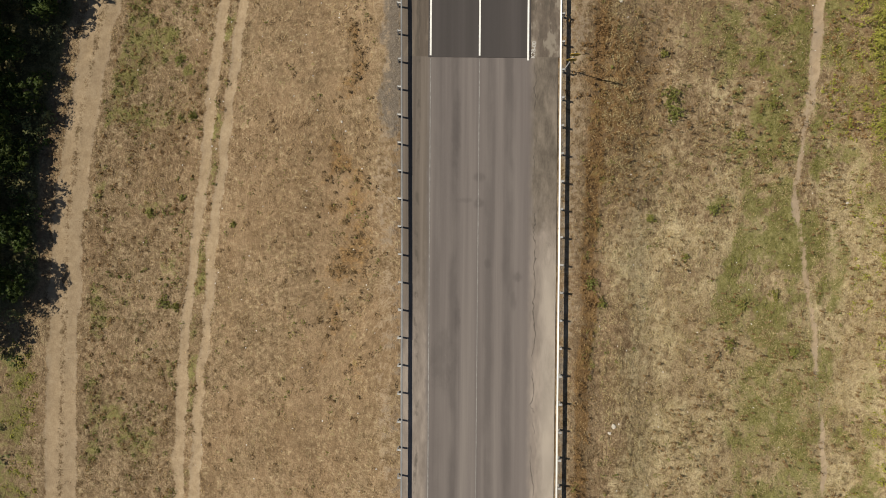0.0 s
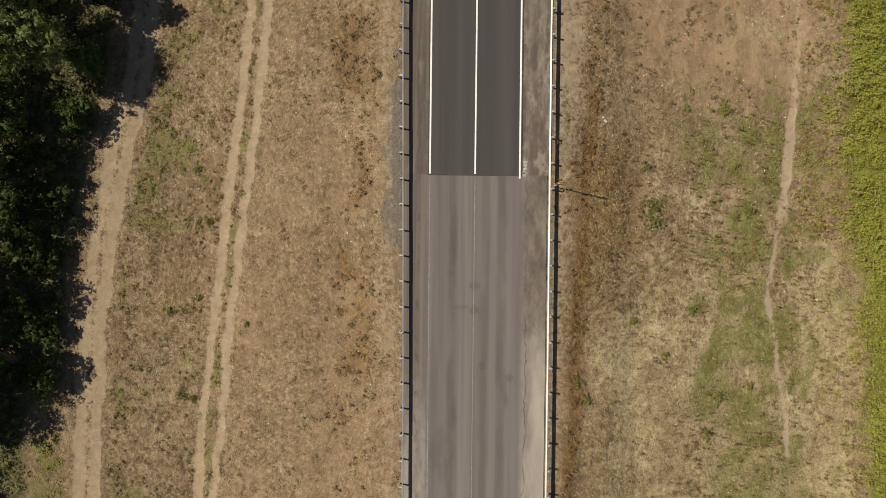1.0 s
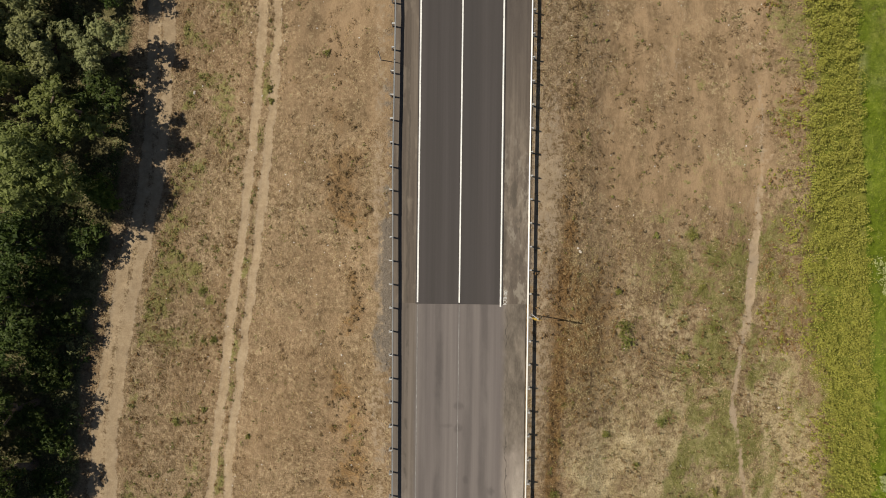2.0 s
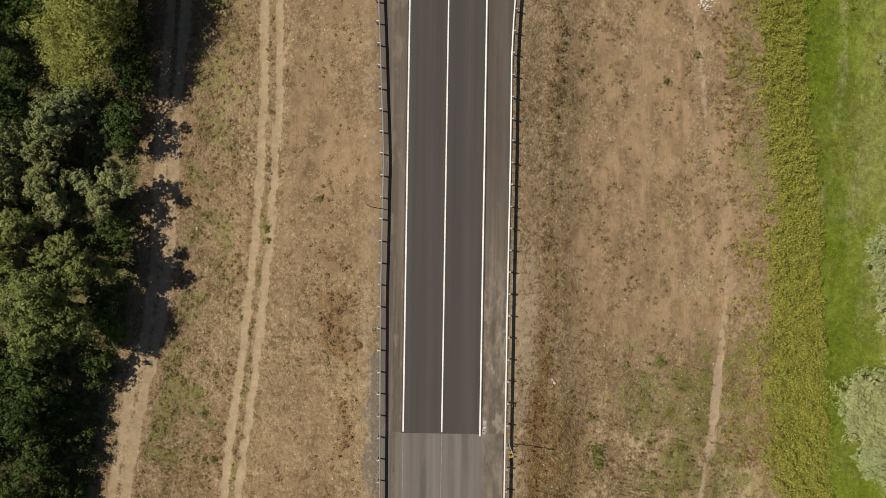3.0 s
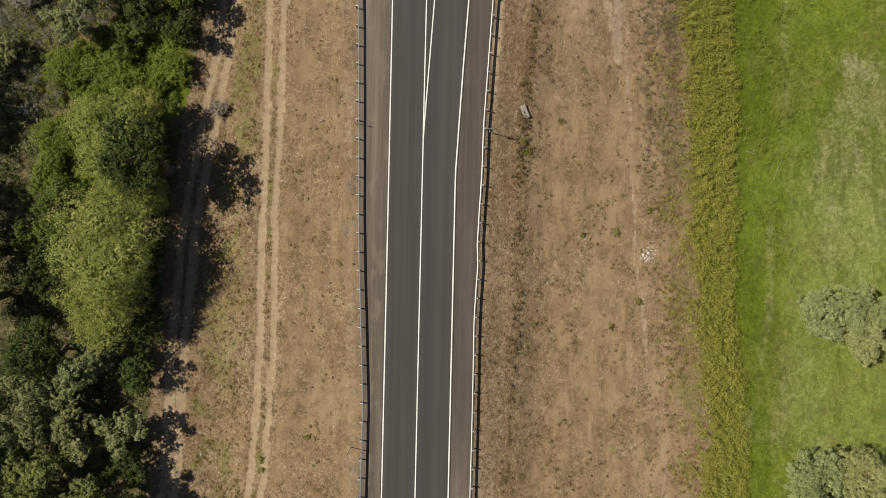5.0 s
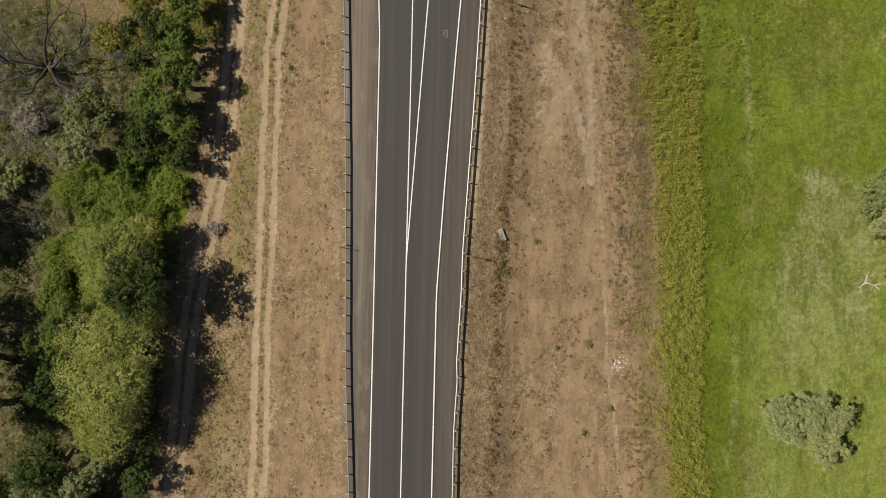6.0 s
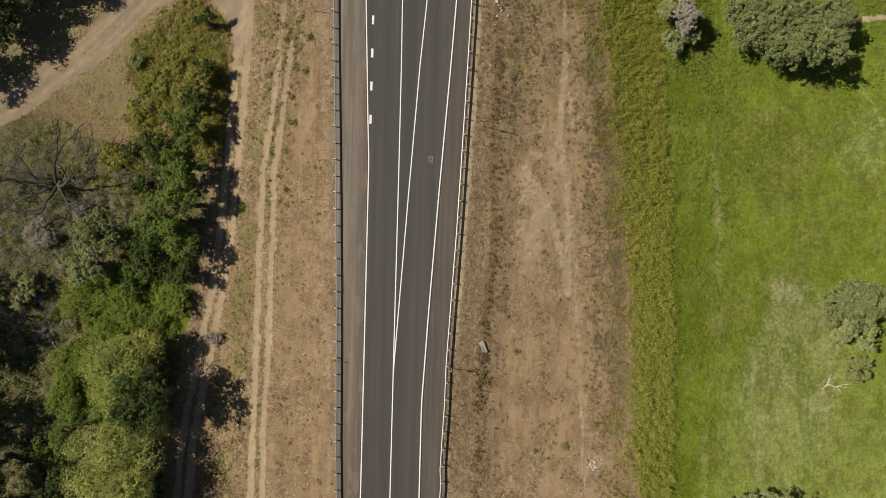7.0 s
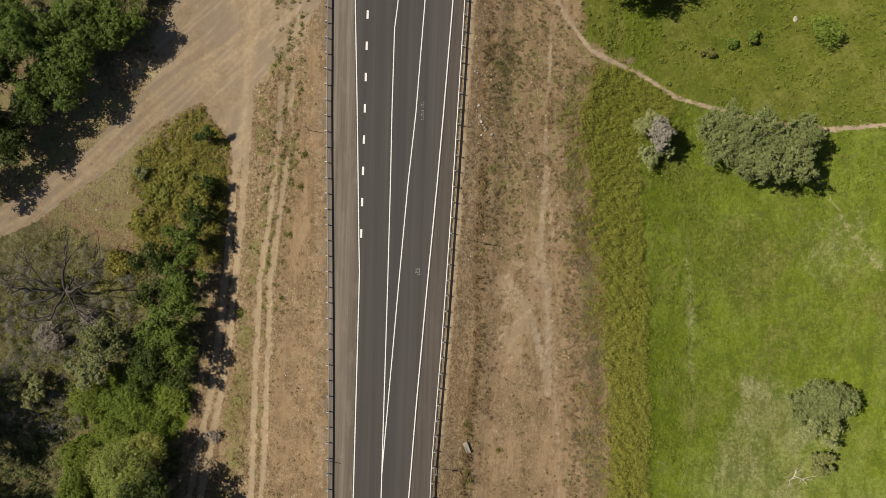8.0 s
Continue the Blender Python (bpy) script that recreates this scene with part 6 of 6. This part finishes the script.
mounds("lane_weeds", sow(420, 113, -37, -30, -24, -4, chance_lane), "weed", 14, 0.3, 0.16, 0.16, "yellow-green weeds beside the dirt lane", 114, 0.5)
mounds("meadow_weeds", sow(3000, 103, 27, 80, 96, 138, chance_north), "meadow", 16, 0.32, 0.4, 0.22, "clumps of darker green weeds in the meadow", 104)
mounds("vines", sow(2600, 95, -46, -20, 56, 84, chance_vine), "lime", 40, 0.5, 0.8, 0.24, "bright green vines that cover the ground", 96)
mounds("island_brush", sow(7000, 97, -36, -18.5, 92, 118, chance_island), "yellow", 20, 0.4, 0.7, 0.2, "yellowing brush between two tracks", 98)


def chance_tussock(x, y):
    c, free = open_ground(x, y)
    return free * c["green"] * ease(x - WEED_R(y), 0.2, 1.2) * ease(WEED_R(y) - x, -12, -4) * ease(y, 52, 66) * ease(cloud(x, y, 3.0, 87), 0.42, 0.62)


def chance_rut(x, y):
    middle = (RUT_L(y) + RUT_R(y)) / 2
    beside = np.maximum(ease(-np.abs(x - middle), -0.5, -0.1), 0.7 * ease(-np.abs(np.abs(x - middle) - 1.7), -0.8, -0.2))
    return beside * ease(y, 84, 94) * ease(RAIL_L(y) - x, 1.0, 2.0) * ease(cloud(x, y, 1.8, 95), 0.42, 0.56)


def chance_strip(x, y):
    free = open_ground(x, y)[1]
    return free * ease(x - LANE(y), 1.5, 2.2) * ease(RUT_R(y) - x, 0.1, 0.5) * (0.15 + 0.85 * ease(cloud(x, y, 3.2, 31), 0.42, 0.62)) * (0.35 + 0.65 * ease(-y, -62, -30))


mounds("meadow_tussocks", sow(9000, 121, 36, 54, 50, 118, chance_tussock), "meadow", 12, 0.3, 0.34, 0.3, "dark green grass tussocks in the meadow", 122, 0.22)
mounds("rut_weeds", sow(2600, 125, -18, -6, 82, 132, chance_rut), "tuft", 22, 0.32, 0.4, 0.18, "yellow-green weeds growing between the ruts", 126, 0.5)
mounds("ochre_clumps", sow(5400, 129, -29, -10, -24, 112, chance_strip), "russet", 13, 0.24, 0.22, 0.17, "ochre dry weeds between the dirt lane and the ruts", 130, 0.4)
mounds("olive_clumps", sow(3000, 123, -29, -10, -24, 112, chance_strip), "tuft", 13, 0.24, 0.24, 0.17, "olive weeds between the dirt lane and the ruts", 124, 0.45)


def chance_knot(x, y):
    c, free = open_ground(x, y)
    return free * (1 - c["green"]) * np.clip(0.1 + 0.9 * ease(cloud(x, y, 2.6, 73) + (0.12 + 0.1 * ease(y, 55, 75)) * ease(-np.abs(x - WEED_L(y) + 3.0), -4.0, -1.0) + 0.1 * ease(-np.abs(x - WEED_ROW(y) - 1.5), -3, -0.5), 0.47, 0.66), 0, 1) * np.where(x < 0, 0.45, 0.45 + 0.55 * np.clip(c["earthy"] * 1.4, 0, 1))


def chance_stalk(x, y):
    c, free = open_ground(x, y)
    return free * (1 - c["green"]) * ease(x, 13, 19) * ease(-y, -26, -14) * (0.15 + 0.85 * ease(cloud(x, y, 4.0, 74), 0.4, 0.6))


mounds("dry_stalks", sow(2600, 111, 12, 40, -24, 28, chance_stalk), "rust", 12, 0.09, 0.75, 0.2, "upright dry stalks in thin grass", 112, 0.3)
def chance_far_verge(x, y):
    c, free = open_ground(x, y)
    return free * (1 - c["green"]) * ease(x - WEED_ROW(y), -0.5, 1.0) * ease(y, 92, 104) * (0.25 + 0.75 * ease(cloud(x, y, 2.4, 99), 0.4, 0.58)) * (0.4 + 0.6 * ease(-x, -22, -17))


mounds("far_verge_weeds", sow(2900, 135, 11, 28, 90, 136, chance_far_verge), "ash", 14, 0.26, 0.26, 0.18, "dun dry weeds on the verge", 136, 0.35)
mounds("far_verge_tufts", sow(2200, 137, 11, 28, 90, 136, chance_far_verge), "tuft", 14, 0.28, 0.28, 0.18, "olive weeds on the dry verge", 138, 0.45)
tufts("far_verge_grass", sow(3400, 139, 11, 28, 90, 136, chance_far_verge), "straw", 9, 0.28, 0.22, 0.12, "straw-coloured grass on the verge", 140, 0.2)
mounds("dry_weeds", sow(15000, 105, -24, 35, -24, 134, chance_knot), "dun", 15, 0.26, 0.24, 0.17, "small brown dry weeds standing apart", 106, 0.35)
mounds("olive_weeds", sow(5200, 107, -24, 35, -24, 134, chance_knot), "tuft", 14, 0.25, 0.26, 0.16, "small olive weeds standing apart", 108, 0.45)


def weed_clump(x, y, radius, kind, label, seed):
    """One leafy weed that stands out by itself."""
    rng = np.random.default_rng(500 + seed)
    thing = tagged(new("weed"), label, "weed", "green weeds on the dry verge")
    thing.location = (x, y, float(lie(x, y)))
    count = int(190 * radius * radius) + 40
    th = rng.uniform(0, 2 * math.pi, count)
    lobe = 0.75 + 0.3 * np.sin(3 * th + seed) + 0.2 * np.sin(5 * th + 2 * seed)
    rr = radius * lobe * rng.uniform(0, 1, count) ** 0.6 * rng.uniform(0.7, 1.3, count)
    at = np.column_stack([rr * np.cos(th), rr * np.sin(th), 0.05 + rng.uniform(0.1, 0.5, count) * radius * np.sqrt(np.clip(1 - (rr / radius / 1.2) ** 2, 0.05, 1))])
    part_of("leaves", quads_of("leaves", leaves_at(rng, at, np.column_stack([at[:, 0], at[:, 1], np.full(count, 0.7)]), 0.2, 0.1, 0.5), LEAVES[kind]), thing)
    stems = [tube([(0, 0, -0.05), (0.5 * radius * math.cos(a), 0.5 * radius * math.sin(a), 0.35 * radius)], [0.02, 0.008], 4) for a in (0.4, 1.7, 2.9, 4.1, 5.3)]
    part_of("stems", mesh_of("stems", *join(stems), LEAVES["tuft"]), thing)


for k, (x, y, r, kind) in enumerate([
    (17.5, 12.2, 1.3, "tuft"), (17.8, 10.9, 1.2, "tuft"), (15.8, 2.8, 0.6, "green"), (25.1, 15.9, 0.6, "tuft"), (23.4, 9.5, 0.9, "tuft"), (26.5, -3.0, 0.8, "tuft"),
    (28.1, -7.7, 0.85, "lime"), (22.6, -6.9, 0.8, "tuft"), (11.0, -2.0, 0.75, "green"), (11.9, -3.6, 0.6, "lime"), (-21.6, -4.0, 0.8, "green"), (-20.6, -4.3, 0.5, "tuft"),
    (-22.8, 3.0, 0.6, "tuft"), (-20.2, 4.2, 0.45, "tuft"), (18.7, -0.1, 0.5, "tuft"), (16.9, 15.4, 0.5, "tuft"), (-15.9, 2.1, 0.4, "lime"), (14.0, 67.2, 0.9, "lime"),
    (13.7, 68.3, 0.7, "green"), (15.3, 48.5, 0.5, "green"), (20.6, 58.4, 0.5, "tuft"), (17.8, 70.9, 0.6, "lime"), (24.6, 58.7, 0.6, "lime"), (13.5, 74.6, 0.6, "tuft"),
    (-9.0, 35.9, 0.5, "green"), (-14.3, 33.0, 0.6, "green"), (-14.1, 31.9, 0.4, "green"), (-11.2, 90.3, 0.6, "tuft"), (-8.6, 109, 0.9, "tuft"), (-9.0, 104.8, 0.8, "tuft"),
    (-10.3, 98.5, 0.7, "tuft"), (-17.0, 88.0, 1.1, "yellow"), (28.5, 61.5, 0.6, "lime"), (24.2, 48.2, 0.6, "lime"), (27.4, 51.0, 0.7, "lime"), (20.4, 20.4, 0.5, "tuft"),
    (23.6, -3.8, 0.7, "tuft"), (21.0, 3.6, 0.7, "tuft"), (26.2, 12.0, 0.7, "tuft"), (24.0, 20.5, 0.8, "tuft"), (-20.4, 15.0, 0.8, "tuft"), (-19.3, 10.5, 0.7, "tuft"),
]):
    weed_clump(x, y, r * 0.8, "yellow" if kind == "yellow" else "tuft", "leafy green weed clump on the dry verge", k)
